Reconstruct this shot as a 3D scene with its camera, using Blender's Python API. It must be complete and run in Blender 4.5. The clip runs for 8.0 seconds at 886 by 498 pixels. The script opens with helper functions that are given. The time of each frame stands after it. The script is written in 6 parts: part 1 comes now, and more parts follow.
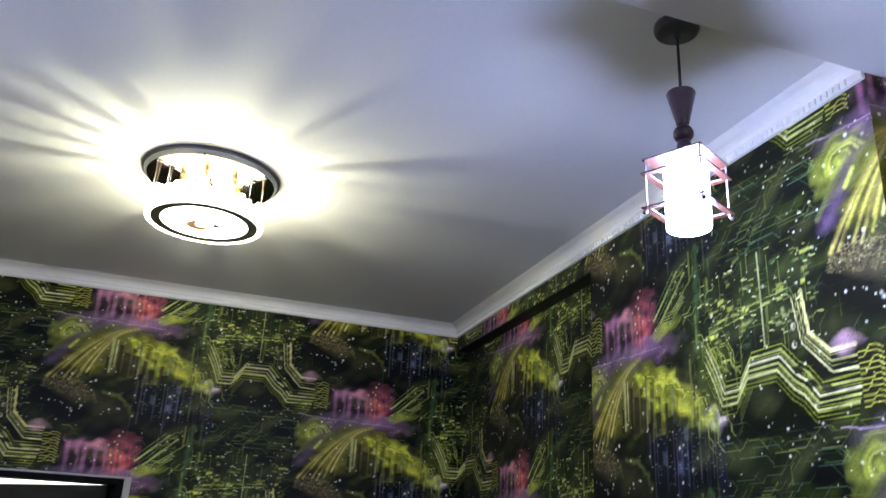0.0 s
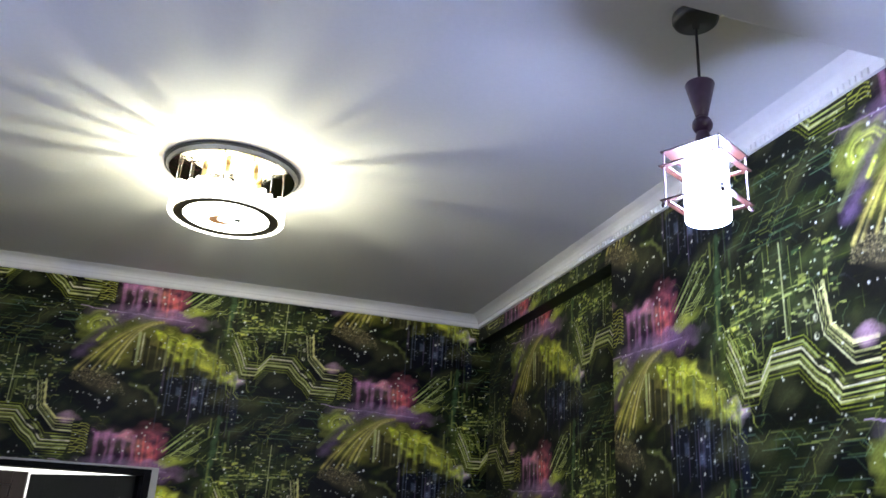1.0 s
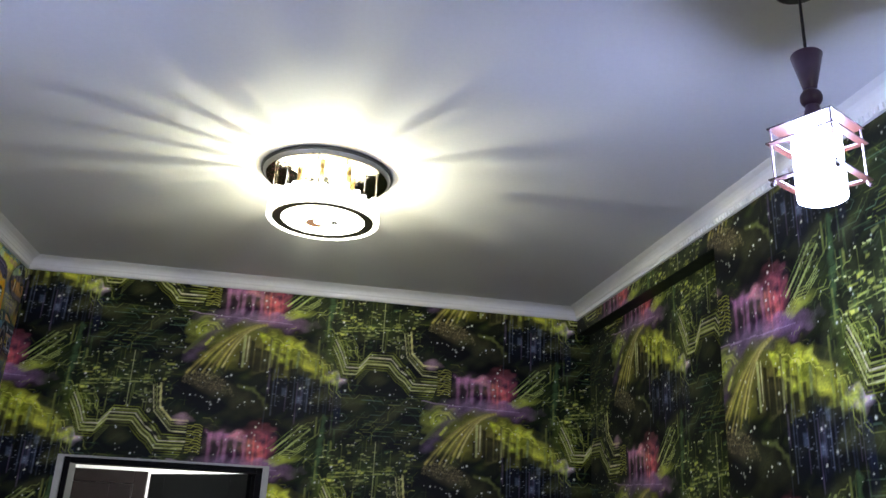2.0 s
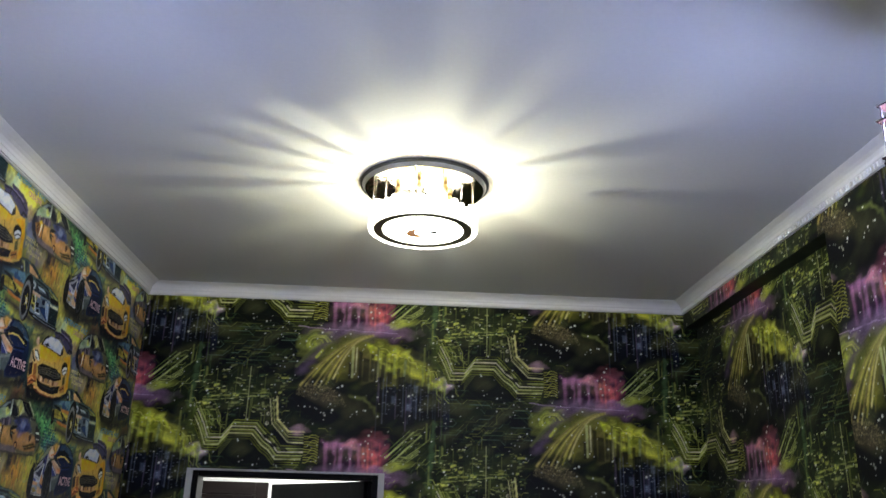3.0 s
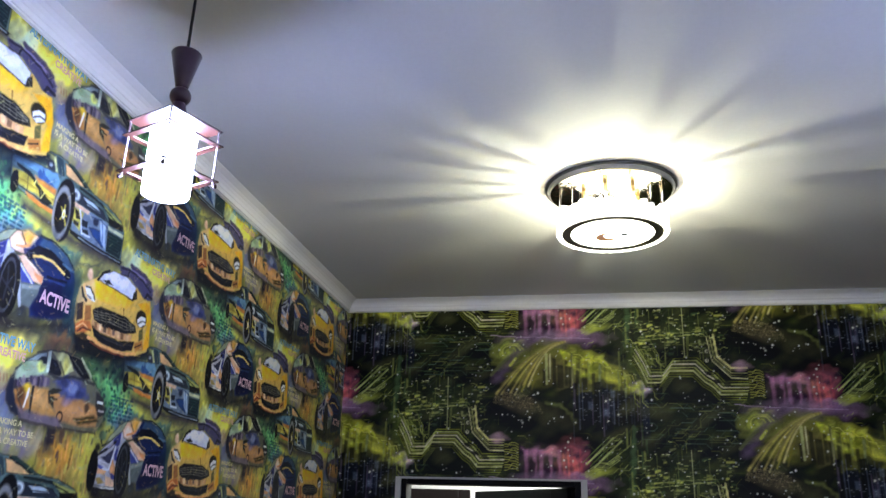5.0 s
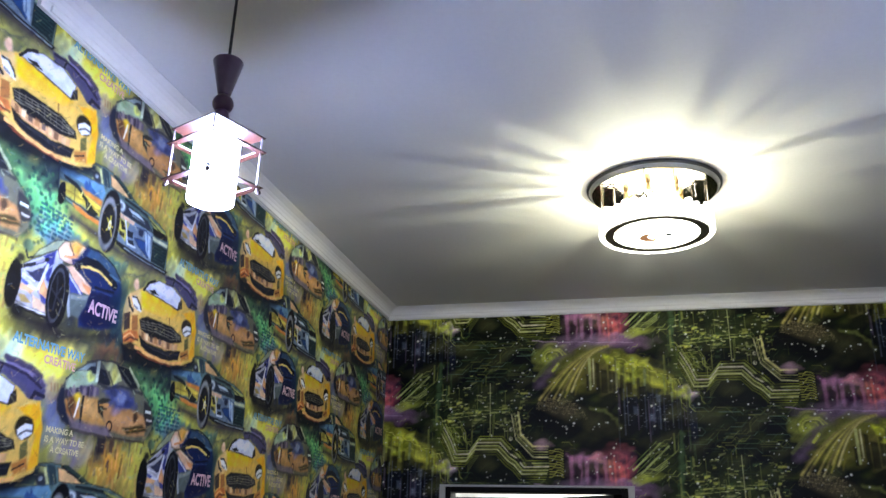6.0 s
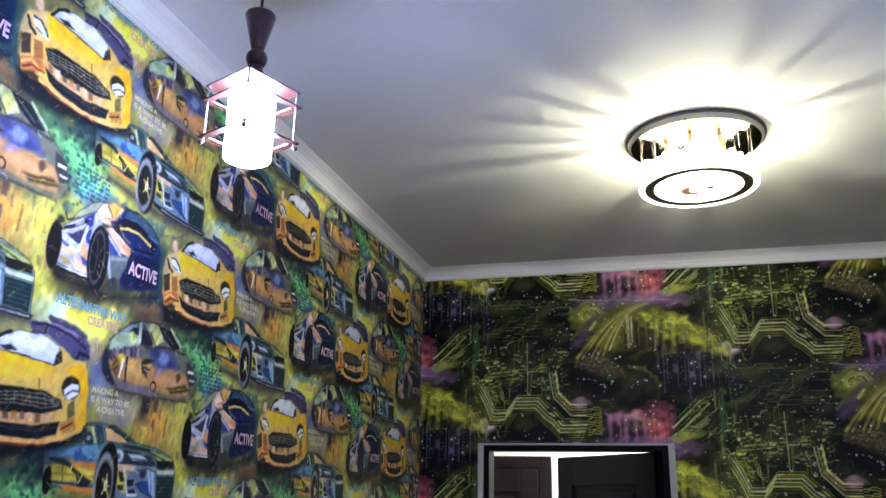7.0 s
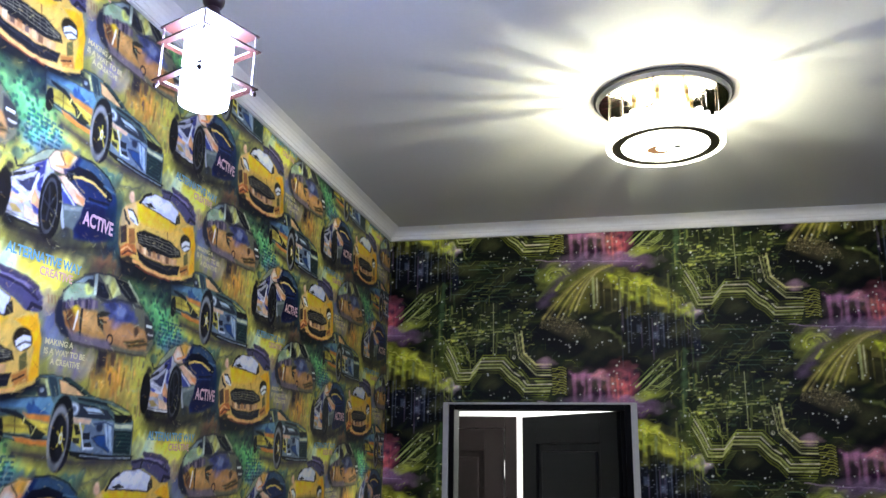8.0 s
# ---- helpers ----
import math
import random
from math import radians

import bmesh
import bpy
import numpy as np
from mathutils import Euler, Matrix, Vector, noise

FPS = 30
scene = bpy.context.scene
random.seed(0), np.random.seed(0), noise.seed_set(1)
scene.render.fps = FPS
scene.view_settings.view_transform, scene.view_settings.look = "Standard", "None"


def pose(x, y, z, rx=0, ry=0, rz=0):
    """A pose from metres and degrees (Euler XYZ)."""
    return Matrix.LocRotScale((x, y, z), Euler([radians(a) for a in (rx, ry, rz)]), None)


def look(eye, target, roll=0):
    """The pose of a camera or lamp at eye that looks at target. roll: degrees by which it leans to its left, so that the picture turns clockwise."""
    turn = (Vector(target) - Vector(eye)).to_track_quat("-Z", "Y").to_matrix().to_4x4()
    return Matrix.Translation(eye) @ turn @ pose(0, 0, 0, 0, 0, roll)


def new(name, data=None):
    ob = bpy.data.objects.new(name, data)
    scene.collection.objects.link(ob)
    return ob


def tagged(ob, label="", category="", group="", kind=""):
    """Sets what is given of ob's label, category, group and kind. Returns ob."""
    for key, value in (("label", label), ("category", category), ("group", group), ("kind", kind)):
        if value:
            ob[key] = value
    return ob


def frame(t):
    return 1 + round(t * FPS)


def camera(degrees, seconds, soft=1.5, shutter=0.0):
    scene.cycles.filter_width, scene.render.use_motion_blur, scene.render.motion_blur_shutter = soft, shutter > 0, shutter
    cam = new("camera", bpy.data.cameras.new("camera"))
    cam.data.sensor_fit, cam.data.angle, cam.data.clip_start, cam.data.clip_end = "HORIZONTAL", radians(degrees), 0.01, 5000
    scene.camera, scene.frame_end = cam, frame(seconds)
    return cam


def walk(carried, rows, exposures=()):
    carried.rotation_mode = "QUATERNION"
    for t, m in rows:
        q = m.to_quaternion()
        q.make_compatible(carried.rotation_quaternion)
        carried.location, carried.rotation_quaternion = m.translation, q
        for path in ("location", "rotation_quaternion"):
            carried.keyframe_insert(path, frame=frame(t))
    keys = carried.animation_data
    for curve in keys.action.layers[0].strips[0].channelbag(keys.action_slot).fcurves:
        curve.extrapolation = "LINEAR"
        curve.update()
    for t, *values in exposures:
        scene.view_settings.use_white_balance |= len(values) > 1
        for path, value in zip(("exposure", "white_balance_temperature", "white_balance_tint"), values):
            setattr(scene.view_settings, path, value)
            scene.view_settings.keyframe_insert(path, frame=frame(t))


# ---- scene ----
cam = camera(58.0, 8.0)
PATH = [
    (0, (1.179, -3.481, 1.843), (1.762, -1.705, 2.554), 3.1),
    (0.5, (1.177, -3.498, 1.847), (1.754, -1.714, 2.543), 3.1),
    (1, (1.184, -3.492, 1.85), (1.717, -1.69, 2.533), 3.2),
    (1.5, (1.175, -3.485, 1.851), (1.614, -1.656, 2.529), 3.4),
    (2, (1.173, -3.476, 1.854), (1.49, -1.615, 2.513), 2.9),
    (3.5, (1.135, -3.515, 1.844), (1.109, -1.628, 2.505), 1.1),
    (4, (1.129, -3.519, 1.846), (0.985, -1.636, 2.503), 1.0),
    (4.5, (1.12, -3.525, 1.843), (0.86, -1.654, 2.5), 1.4),
    (4.7, (1.113, -3.529, 1.849), (0.811, -1.664, 2.506), 1.6),
    (6, (1.081, -3.51, 1.842), (0.65, -1.679, 2.522), 1.4),
    (6.5, (1.068, -3.501, 1.841), (0.577, -1.677, 2.499), 1.3),
    (7, (1.056, -3.484, 1.835), (0.546, -1.643, 2.427), 1.1),
    (7.5, (1.056, -3.469, 1.828), (0.566, -1.61, 2.376), 1.1),
    (8, (1.063, -3.456, 1.816), (0.621, -1.573, 2.327), 1.0),
]
walk(cam, [(t, look(eye, target, roll)) for t, eye, target, roll in PATH], [(0, 1.08), (2.0, 1.02), (3.5, 0.95), (6.0, 0.93), (6.5, 0.93), (7.0, 1.0), (7.5, 1.09), (8.0, 1.19)])


# ---- light ----
world = bpy.data.worlds.new("world")
scene.world = world
world.use_nodes = True
world.node_tree.nodes["Background"].inputs[0].default_value = (0.02, 0.022, 0.03, 1)
world.node_tree.nodes["Background"].inputs[1].default_value = 0.15

ROOM = 2.42          # width between the car wall and the circuit wall
CEIL = 2.853         # main ceiling
LOW = 2.812          # lower ceiling where the camera stands
BEAM = -2.42         # where the lower ceiling begins
LAMP = (1.19, -1.222)      # centre of the ceiling lamp
PEND_A = (0.3925, -2.3575)
PEND_B = (2.014, -2.357)


def point_lamp(name, place, watts, colour, radius):
    data = bpy.data.lights.new(name, "POINT")
    data.energy, data.color, data.shadow_soft_size = watts, colour, radius
    ob = new(name, data)
    ob.location = place
    return ob


point_lamp("bulb_light", (LAMP[0], LAMP[1], CEIL - 0.135), 9.8, (1.0, 1.0, 0.72), 0.0035)
# the hall behind the door has its own lamp, out of view
point_lamp("hall_light", (1.45, 0.95, 2.45), 46, (0.98, 1.0, 0.98), 0.08)
# the space where the camera stands is lit as well, from behind the camera
point_lamp("near_room_light", (1.9, -4.3, 2.6), 6, (1.0, 0.98, 0.92), 0.12)


# ---- materials ----
def nodes_of(name):
    m = bpy.data.materials.new(name)
    m.use_nodes = True
    return m, m.node_tree.nodes, m.node_tree.links, m.node_tree.nodes["Principled BSDF"]


def surface(name, colour, rough=0.6, metal=0.0, spread=0.12, grain=60.0, bump=0.05, large=3.0, coat=0.0, spec=0.5):
    """Paint, wood or metal with variation at two scales and a fine relief."""
    m, n, l, p = nodes_of(name)
    tex = n.new("ShaderNodeTexCoord")
    fine, wide = n.new("ShaderNodeTexNoise"), n.new("ShaderNodeTexNoise")
    fine.inputs["Scale"].default_value, wide.inputs["Scale"].default_value = grain, large
    fine.inputs["Detail"].default_value = wide.inputs["Detail"].default_value = 4
    for t in (fine, wide):
        l.new(tex.outputs["Object"], t.inputs["Vector"])
    add = n.new("ShaderNodeMath")
    add.operation = "ADD"
    l.new(fine.outputs["Fac"], add.inputs[0])
    l.new(wide.outputs["Fac"], add.inputs[1])
    ramp = n.new("ShaderNodeMapRange")
    ramp.inputs[1].default_value, ramp.inputs[2].default_value = 0.6, 1.4
    ramp.inputs[3].default_value, ramp.inputs[4].default_value = 1 - spread, 1 + spread
    l.new(add.outputs[0], ramp.inputs[0])
    mix = n.new("ShaderNodeVectorMath")
    mix.operation = "SCALE"
    mix.inputs[0].default_value = colour
    l.new(ramp.outputs[0], mix.inputs["Scale"])
    l.new(mix.outputs[0], p.inputs["Base Color"])
    rr = n.new("ShaderNodeMapRange")
    rr.inputs[3].default_value, rr.inputs[4].default_value = max(0.02, rough - 0.08), min(1, rough + 0.08)
    l.new(wide.outputs["Fac"], rr.inputs[0])
    l.new(rr.outputs[0], p.inputs["Roughness"])
    p.inputs["Metallic"].default_value = metal
    p.inputs["Coat Weight"].default_value = coat
    p.inputs["Specular IOR Level"].default_value = spec
    b = n.new("ShaderNodeBump")
    b.inputs["Strength"].default_value, b.inputs["Distance"].default_value = bump, 0.002
    l.new(fine.outputs["Fac"], b.inputs["Height"])
    l.new(b.outputs[0], p.inputs["Normal"])
    return m


def glow(name, colour, strength):
    m, n, l, p = nodes_of(name)
    p.inputs["Base Color"].default_value = (0.85, 0.85, 0.85, 1)
    p.inputs["Emission Color"].default_value = (*colour, 1)
    p.inputs["Emission Strength"].default_value = strength
    p.inputs["Roughness"].default_value = 0.35
    return m


def printed_paper(name, rough=0.42):
    """Vinyl wallpaper: the print is kept on the sheet as colour, with an embossed grain."""
    m, n, l, p = nodes_of(name)
    a = n.new("ShaderNodeAttribute")
    a.attribute_name = "print"
    tex = n.new("ShaderNodeTexCoord")
    fine, wide = n.new("ShaderNodeTexNoise"), n.new("ShaderNodeTexNoise")
    fine.inputs["Scale"].default_value, wide.inputs["Scale"].default_value = 240, 2.5
    fine.inputs["Detail"].default_value = 3
    l.new(tex.outputs["Object"], fine.inputs["Vector"])
    l.new(tex.outputs["Object"], wide.inputs["Vector"])
    mr = n.new("ShaderNodeMapRange")
    mr.inputs[3].default_value, mr.inputs[4].default_value = 0.93, 1.07
    l.new(fine.outputs["Fac"], mr.inputs[0])
    sc = n.new("ShaderNodeVectorMath")
    sc.operation = "SCALE"
    l.new(a.outputs["Color"], sc.inputs[0])
    l.new(mr.outputs[0], sc.inputs["Scale"])
    l.new(sc.outputs[0], p.inputs["Base Color"])
    r = n.new("ShaderNodeMapRange")
    r.inputs[3].default_value, r.inputs[4].default_value = rough - 0.07, rough + 0.07
    l.new(wide.outputs["Fac"], r.inputs[0])
    l.new(r.outputs[0], p.inputs["Roughness"])
    p.inputs["Specular IOR Level"].default_value = 0.12
    p.inputs["Sheen Weight"].default_value, p.inputs["Sheen Roughness"].default_value = 0.05, 0.45
    b = n.new("ShaderNodeBump")
    b.inputs["Strength"].default_value, b.inputs["Distance"].default_value = 0.12, 0.001
    l.new(fine.outputs["Fac"], b.inputs["Height"])
    l.new(b.outputs[0], p.inputs["Normal"])
    return m


M_CEIL = surface("ceiling_paint", (0.74, 0.745, 0.73), 0.75, spread=0.03, grain=90, bump=0.04, large=1.2)
M_CORNICE = surface("cornice_plaster", (0.80, 0.79, 0.76), 0.6, spread=0.04, grain=50, bump=0.05)
M_PLASTER = surface("wall_plaster", (0.62, 0.61, 0.58), 0.85, spread=0.08, grain=40, bump=0.15)
M_WHITE = surface("hall_paint", (0.78, 0.78, 0.77), 0.7, spread=0.03, grain=80, bump=0.04)
M_REVEAL = surface("reveal_paint", (0.50, 0.50, 0.48), 0.7, spread=0.12, grain=60, bump=0.15)
M_BLACK = surface("black_door_paint", (0.006, 0.007, 0.0085), 0.42, spec=0.10, spread=0.25, grain=120, bump=0.06)
M_FRAME = surface("black_frame_paint", (0.004, 0.004, 0.0045), 0.45, spec=0.06, spread=0.25, grain=120, bump=0.06)
M_SOFFIT = surface("dark_green_paper", (0.020, 0.026, 0.018), 0.5, spread=0.6, grain=25, large=9, spec=0.15)
M_BROWN = surface("dark_brown_wood", (0.009, 0.006, 0.006), 0.5, spec=0.2, spread=0.3, grain=90, bump=0.08)
M_FLOOR = surface("floor_laminate", (0.24, 0.16, 0.10), 0.4, spread=0.2, grain=30, bump=0.05)
M_STEEL = surface("steel", (0.62, 0.62, 0.62), 0.25, 1.0, spread=0.06)
M_MIRROR = surface("wavy_mirror", (0.46, 0.41, 0.33), 0.06, 1.0, spread=0.06, grain=42, bump=0.55)
M_RIM = surface("dark_chrome", (0.040, 0.042, 0.042), 0.42, 0.3, spread=0.12)
M_BRASS = surface("satin_brass", (0.62, 0.47, 0.24), 0.35, 0.9, spread=0.15)
M_SATIN = surface("satin_metal", (0.50, 0.51, 0.50), 0.4, 0.7, spread=0.1, grain=25)
M_STEM = surface("purple_lacquer", (0.055, 0.026, 0.055), 0.32, spread=0.2, grain=80, bump=0.05, coat=0.3)
M_CORD = surface("black_cord", (0.01, 0.01, 0.014), 0.5, spread=0.2)
M_PLY = surface("lamp_plywood", (0.036, 0.0080, 0.0020), 0.5, spread=0.16, grain=45, bump=0.1, large=14)
M_PLY_EDGE = surface("dark_plywood_edge", (0.030, 0.014, 0.014), 0.6, spread=0.25, grain=90)
M_ROD = surface("pale_rod", (0.30, 0.25, 0.25), 0.4, spread=0.1)
M_SHADE = glow("opal_shade", (0.46, 0.55, 1.0), 96.0)
M_OPAL = glow("opal_disc", (1.0, 1.0, 0.84), 7.0)
M_DARKRING = surface("olive_dark_ring", (0.15, 0.13, 0.06), 0.35, 0.4, spread=0.3, grain=200, bump=0.3)
# weak emission stands in for the disc's light shining through the amber
M_AMBER = glow("amber_glass", (0.60, 0.24, 0.02), 0.3)
M_LETTER_P = surface("ink_pink", (0.72, 0.46, 0.48), 0.55, spread=0.12)
M_LETTER_T = surface("ink_teal", (0.13, 0.36, 0.44), 0.55, spread=0.15)
M_LETTER_R = surface("ink_rose", (0.75, 0.42, 0.30), 0.55, spread=0.15)
M_LETTER_Y = surface("ink_sand", (0.72, 0.64, 0.30), 0.55, spread=0.2)
M_PAPER = printed_paper("printed_wallpaper")


def crystal_material(name, least, most, strength):
    """Cut crystal lit from within: partly clear, partly glowing, with emission for the bulb light."""
    m, n, l, p = nodes_of(name)
    p.inputs["Base Color"].default_value = (0.9, 0.9, 0.86, 1)
    p.inputs["Roughness"].default_value = 0.12
    p.inputs["Emission Color"].default_value = (1.0, 0.97, 0.86, 1)
    p.inputs["Emission Strength"].default_value = strength
    clear = n.new("ShaderNodeBsdfTransparent")
    mix = n.new("ShaderNodeMixShader")
    info, vary = n.new("ShaderNodeObjectInfo"), n.new("ShaderNodeMapRange")
    vary.inputs[3].default_value, vary.inputs[4].default_value = least, most
    l.new(info.outputs["Random"], vary.inputs[0])
    l.new(vary.outputs[0], mix.inputs[0])
    l.new(clear.outputs[0], mix.inputs[1])
    l.new(p.outputs[0], mix.inputs[2])
    l.new(mix.outputs[0], n["Material Output"].inputs["Surface"])
    return m


M_CRYSTAL = crystal_material("lit_crystal", 0.04, 0.44, 7.0)
M_PRISM = crystal_material("clear_prism", 0.04, 0.42, 5.0)


# ---- mesh helpers ----
def mesh_of(bm, name, material, smooth=False):
    me = bpy.data.meshes.new(name)
    bm.normal_update()
    bm.to_mesh(me)
    bm.free()
    me.materials.append(material)
    if smooth:
        for f in me.polygons:
            f.use_smooth = True
    return me


def part(name, bm, material, parent=None, label="", smooth=False):
    ob = new(name, mesh_of(bm, name, material, smooth))
    ob.parent = parent
    if label:
        tagged(ob, label)
    return ob


def shared(name, me, parent, place=(0, 0, 0), turn=0.0):
    ob = new(name, me)
    ob.parent = parent
    ob.location = place
    ob.rotation_euler = (0, 0, turn)
    return ob


def empty(name, place, turn=0.0):
    ob = new(name)
    ob.location, ob.rotation_euler = place, (0, 0, turn)
    ob.empty_display_size = 0.1
    return ob


def add_box(bm, lo, hi, bevel=0.0):
    verts = [bm.verts.new((x, y, z)) for x in (lo[0], hi[0]) for y in (lo[1], hi[1]) for z in (lo[2], hi[2])]
    faces = []
    for q in ((0, 1, 3, 2), (4, 6, 7, 5), (0, 4, 5, 1), (2, 3, 7, 6), (0, 2, 6, 4), (1, 5, 7, 3)):
        faces.append(bm.faces.new([verts[i] for i in q]))
    if bevel:
        edges = list({e for f in faces for e in f.edges})
        bmesh.ops.bevel(bm, geom=edges, offset=bevel, segments=2, affect="EDGES", profile=0.6)
    return bm


def boxes(*list_of, bevel=0.0):
    bm = bmesh.new()
    for lo, hi in list_of:
        add_box(bm, lo, hi, bevel)
    return bm


def lathe(profile, n=48, wave=0.0, waves=0):
    """A turned body about z: profile rows are (radius, height); wave scallops the radius."""
    bm = bmesh.new()
    rings = []
    for r, z in profile:
        ring = []
        for k in range(n):
            a = math.tau * k / n
            rr = r * (1 + wave * abs(math.sin(waves * a / 2))) if waves else r
            ring.append(bm.verts.new((rr * math.cos(a), rr * math.sin(a), z)))
        rings.append(ring)
    for a, b in zip(rings, rings[1:]):
        for k in range(n):
            bm.faces.new((a[k], a[(k + 1) % n], b[(k + 1) % n], b[k]))
    bmesh.ops.remove_doubles(bm, verts=bm.verts, dist=1e-6)
    bmesh.ops.recalc_face_normals(bm, faces=bm.faces)
    return bm


def sweep(profile, a, b, inward, mitres=(1, 1)):
    """A moulding: profile rows (out from the wall, height) run straight from a to b; mitres says which ends are cut at 45 degrees."""
    bm = bmesh.new()
    a, b, inward = Vector(a), Vector(b), Vector(inward)
    along = (b - a).normalized()
    ends = []
    for end, sign in ((a, mitres[0]), (b, -mitres[1])):
        ends.append([bm.verts.new(end + inward * d + along * sign * d * 0.999 + Vector((0, 0, h))) for d, h in profile])
    for k in range(len(profile)):
        j = (k + 1) % len(profile)
        bm.faces.new((ends[0][k], ends[0][j], ends[1][j], ends[1][k]))
    bm.faces.new(ends[0][::-1])
    bm.faces.new(ends[1])
    bmesh.ops.recalc_face_normals(bm, faces=bm.faces)
    return bm


# ---- the two wallpaper prints ----
def ink(r, g, b):
    return np.array([(c / 255) ** 2.2 for c in (r, g, b)])


class Print:
    """A repeating print with a half drop: wide is the pitch along the wall, drop the repeat downwards (metres)."""

    def __init__(self, wide, drop, step, base, seed):
        self.wide, self.drop, self.step = wide, drop, step
        self.cols, self.rows = round(wide / step), round(drop / step)
        u, v = (np.arange(self.cols) + 0.5) * wide / self.cols, (np.arange(self.rows) + 0.5) * drop / self.rows
        self.u, self.v = np.meshgrid(u, v)
        self.rgb = np.ones((self.rows, self.cols, 3)) * base
        self.rng = np.random.RandomState(seed)
        self.warp_u, self.warp_v = self.noise(6, 16, 60), self.noise(6, 16, 60)

    def noise(self, low, high, waves):
        out = np.zeros_like(self.u)
        for _ in range(waves):
            i, j = self.rng.randint(-high, high + 1, 2)
            if abs(i) + abs(j) < low:
                i += low
            ku, kv = (2 * math.pi * i - math.pi * j) / self.wide, 2 * math.pi * j / self.drop
            out += np.cos(ku * self.u + kv * self.v + self.rng.uniform(0, 6.28))
        return out / math.sqrt(waves / 2)

    def paint(self, cu, cv, eu, ev, shape, colour, alpha=1.0, warp=0.0):
        """Lays colour where shape(du, dv) says, about (cu, cv) and every repeat of it that falls on the sheet; eu, ev: the reach."""
        eu, ev = eu + 3.5 * warp + 0.004, ev + 3.5 * warp + 0.004
        fu, fv = self.cols / self.wide, self.rows / self.drop
        for n in range(-3, 4):
            u = cu + n * self.wide
            a, b = max(0, int((u - eu) * fu)), min(self.cols, int((u + eu) * fu) + 2)
            if b <= a:
                continue
            v = cv + n * self.drop / 2
            v -= self.drop * math.floor(v / self.drop)
            for m in (-2, -1, 0, 1, 2):
                w = v + m * self.drop
                c, d = max(0, int((w - ev) * fv)), min(self.rows, int((w + ev) * fv) + 2)
                if d <= c:
                    continue
                du, dv = self.u[c:d, a:b] - u, self.v[c:d, a:b] - w
                if warp:
                    du, dv = du + warp * self.warp_u[c:d, a:b], dv + warp * self.warp_v[c:d, a:b]
                k = (np.clip(shape(du, dv), 0, 1) * alpha)[..., None]
                self.rgb[c:d, a:b] = self.rgb[c:d, a:b] * (1 - k) + colour * k

    def lay(self, mask, colour, alpha=1.0):
        k = (np.clip(mask, 0, 1) * alpha)[..., None]
        self.rgb = self.rgb * (1 - k) + colour * k

    def blob(self, cu, cv, ru, rv, colour, alpha=1.0, turn=0.0, hard=0.0, warp=0.0):
        c, s = math.cos(turn), math.sin(turn)

        def shape(du, dv):
            d = np.sqrt(((du * c + dv * s) / ru) ** 2 + ((dv * c - du * s) / rv) ** 2)
            return np.clip((1 - d) / (1 - hard + 1e-6), 0, 1) if hard else np.clip(1 - d, 0, 1) ** 0.7

        r = max(ru, rv) if turn else 0
        self.paint(cu, cv, max(ru, r), max(rv, r), shape, colour, alpha, warp)

    def ring(self, cu, cv, ru, rv, width, colour, alpha=1.0):
        def shape(du, dv):
            d = np.abs(np.sqrt((du / ru) ** 2 + (dv / rv) ** 2) - 1) * min(ru, rv)
            return 1.5 - d / (width / 2)

        self.paint(cu, cv, ru * 1.5 + width, rv * 1.5 + width, shape, colour, alpha)

    def gap(self, points, du, dv, close):
        d = np.full_like(du, 9.0)
        pts = points + points[:1] if close else points
        for (a, b), (c, e) in zip(pts, pts[1:]):
            lx, ly = c - a, e - b
            t = np.clip(((du - a) * lx + (dv - b) * ly) / (lx * lx + ly * ly + 1e-12), 0, 1)
            d = np.minimum(d, np.hypot(du - a - t * lx, dv - b - t * ly))
        return d

    def centred(self, points):
        us, vs = [p[0] for p in points], [p[1] for p in points]
        cu, cv = (min(us) + max(us)) / 2, (min(vs) + max(vs)) / 2
        return [(a - cu, b - cv) for a, b in points], cu, cv, (max(us) - min(us)) / 2, (max(vs) - min(vs)) / 2

    def line(self, points, width, colour, alpha=1.0, soft=0.0012, warp=0.0):
        pts, cu, cv, eu, ev = self.centred(points)
        r = width / 2 + soft
        self.paint(cu, cv, eu + r, ev + r, lambda du, dv: (width / 2 - self.gap(pts, du, dv, False)) / soft + 0.5, colour, alpha, warp)

    def poly(self, points, colour, alpha=1.0, soft=0.003, warp=0.0, edge=None, fade=None):
        """A filled shape; fade (low, high) lets it dissolve downwards, edge draws its outline."""
        pts, cu, cv, eu, ev = self.centred(points)

        def shape(du, dv):
            inside = np.zeros(du.shape, bool)
            for (a, b), (c, e) in zip(pts, pts[1:] + pts[:1]):
                inside ^= ((b > dv) != (e > dv)) & (du < (c - a) * (dv - b) / (e - b + 1e-12) + a)
            d = self.gap(pts, du, dv, True)
            mask = np.clip(np.where(inside, d, -d) / soft + 0.5, 0, 1)
            return mask * np.clip((dv - fade[0]) / (fade[1] - fade[0]), 0, 1) if fade else mask

        self.paint(cu, cv, eu + soft, ev + soft, shape, colour, alpha, warp)
        if edge is not None:
            self.paint(cu, cv, eu + 0.004, ev + 0.004, lambda du, dv: (0.0012 - self.gap(pts, du, dv, True)) / 0.0026 + 0.5, edge, 0.6, warp)

    def stripes(self, points, count, pitch, width, colours, alpha=1.0):
        """Parallel conductor tracks along one bent path."""
        for k in range(count):
            off = (k - (count - 1) / 2) * pitch
            self.line([(a + 0.35 * off, b + off) for a, b in points], width, colours[k % len(colours)], alpha)

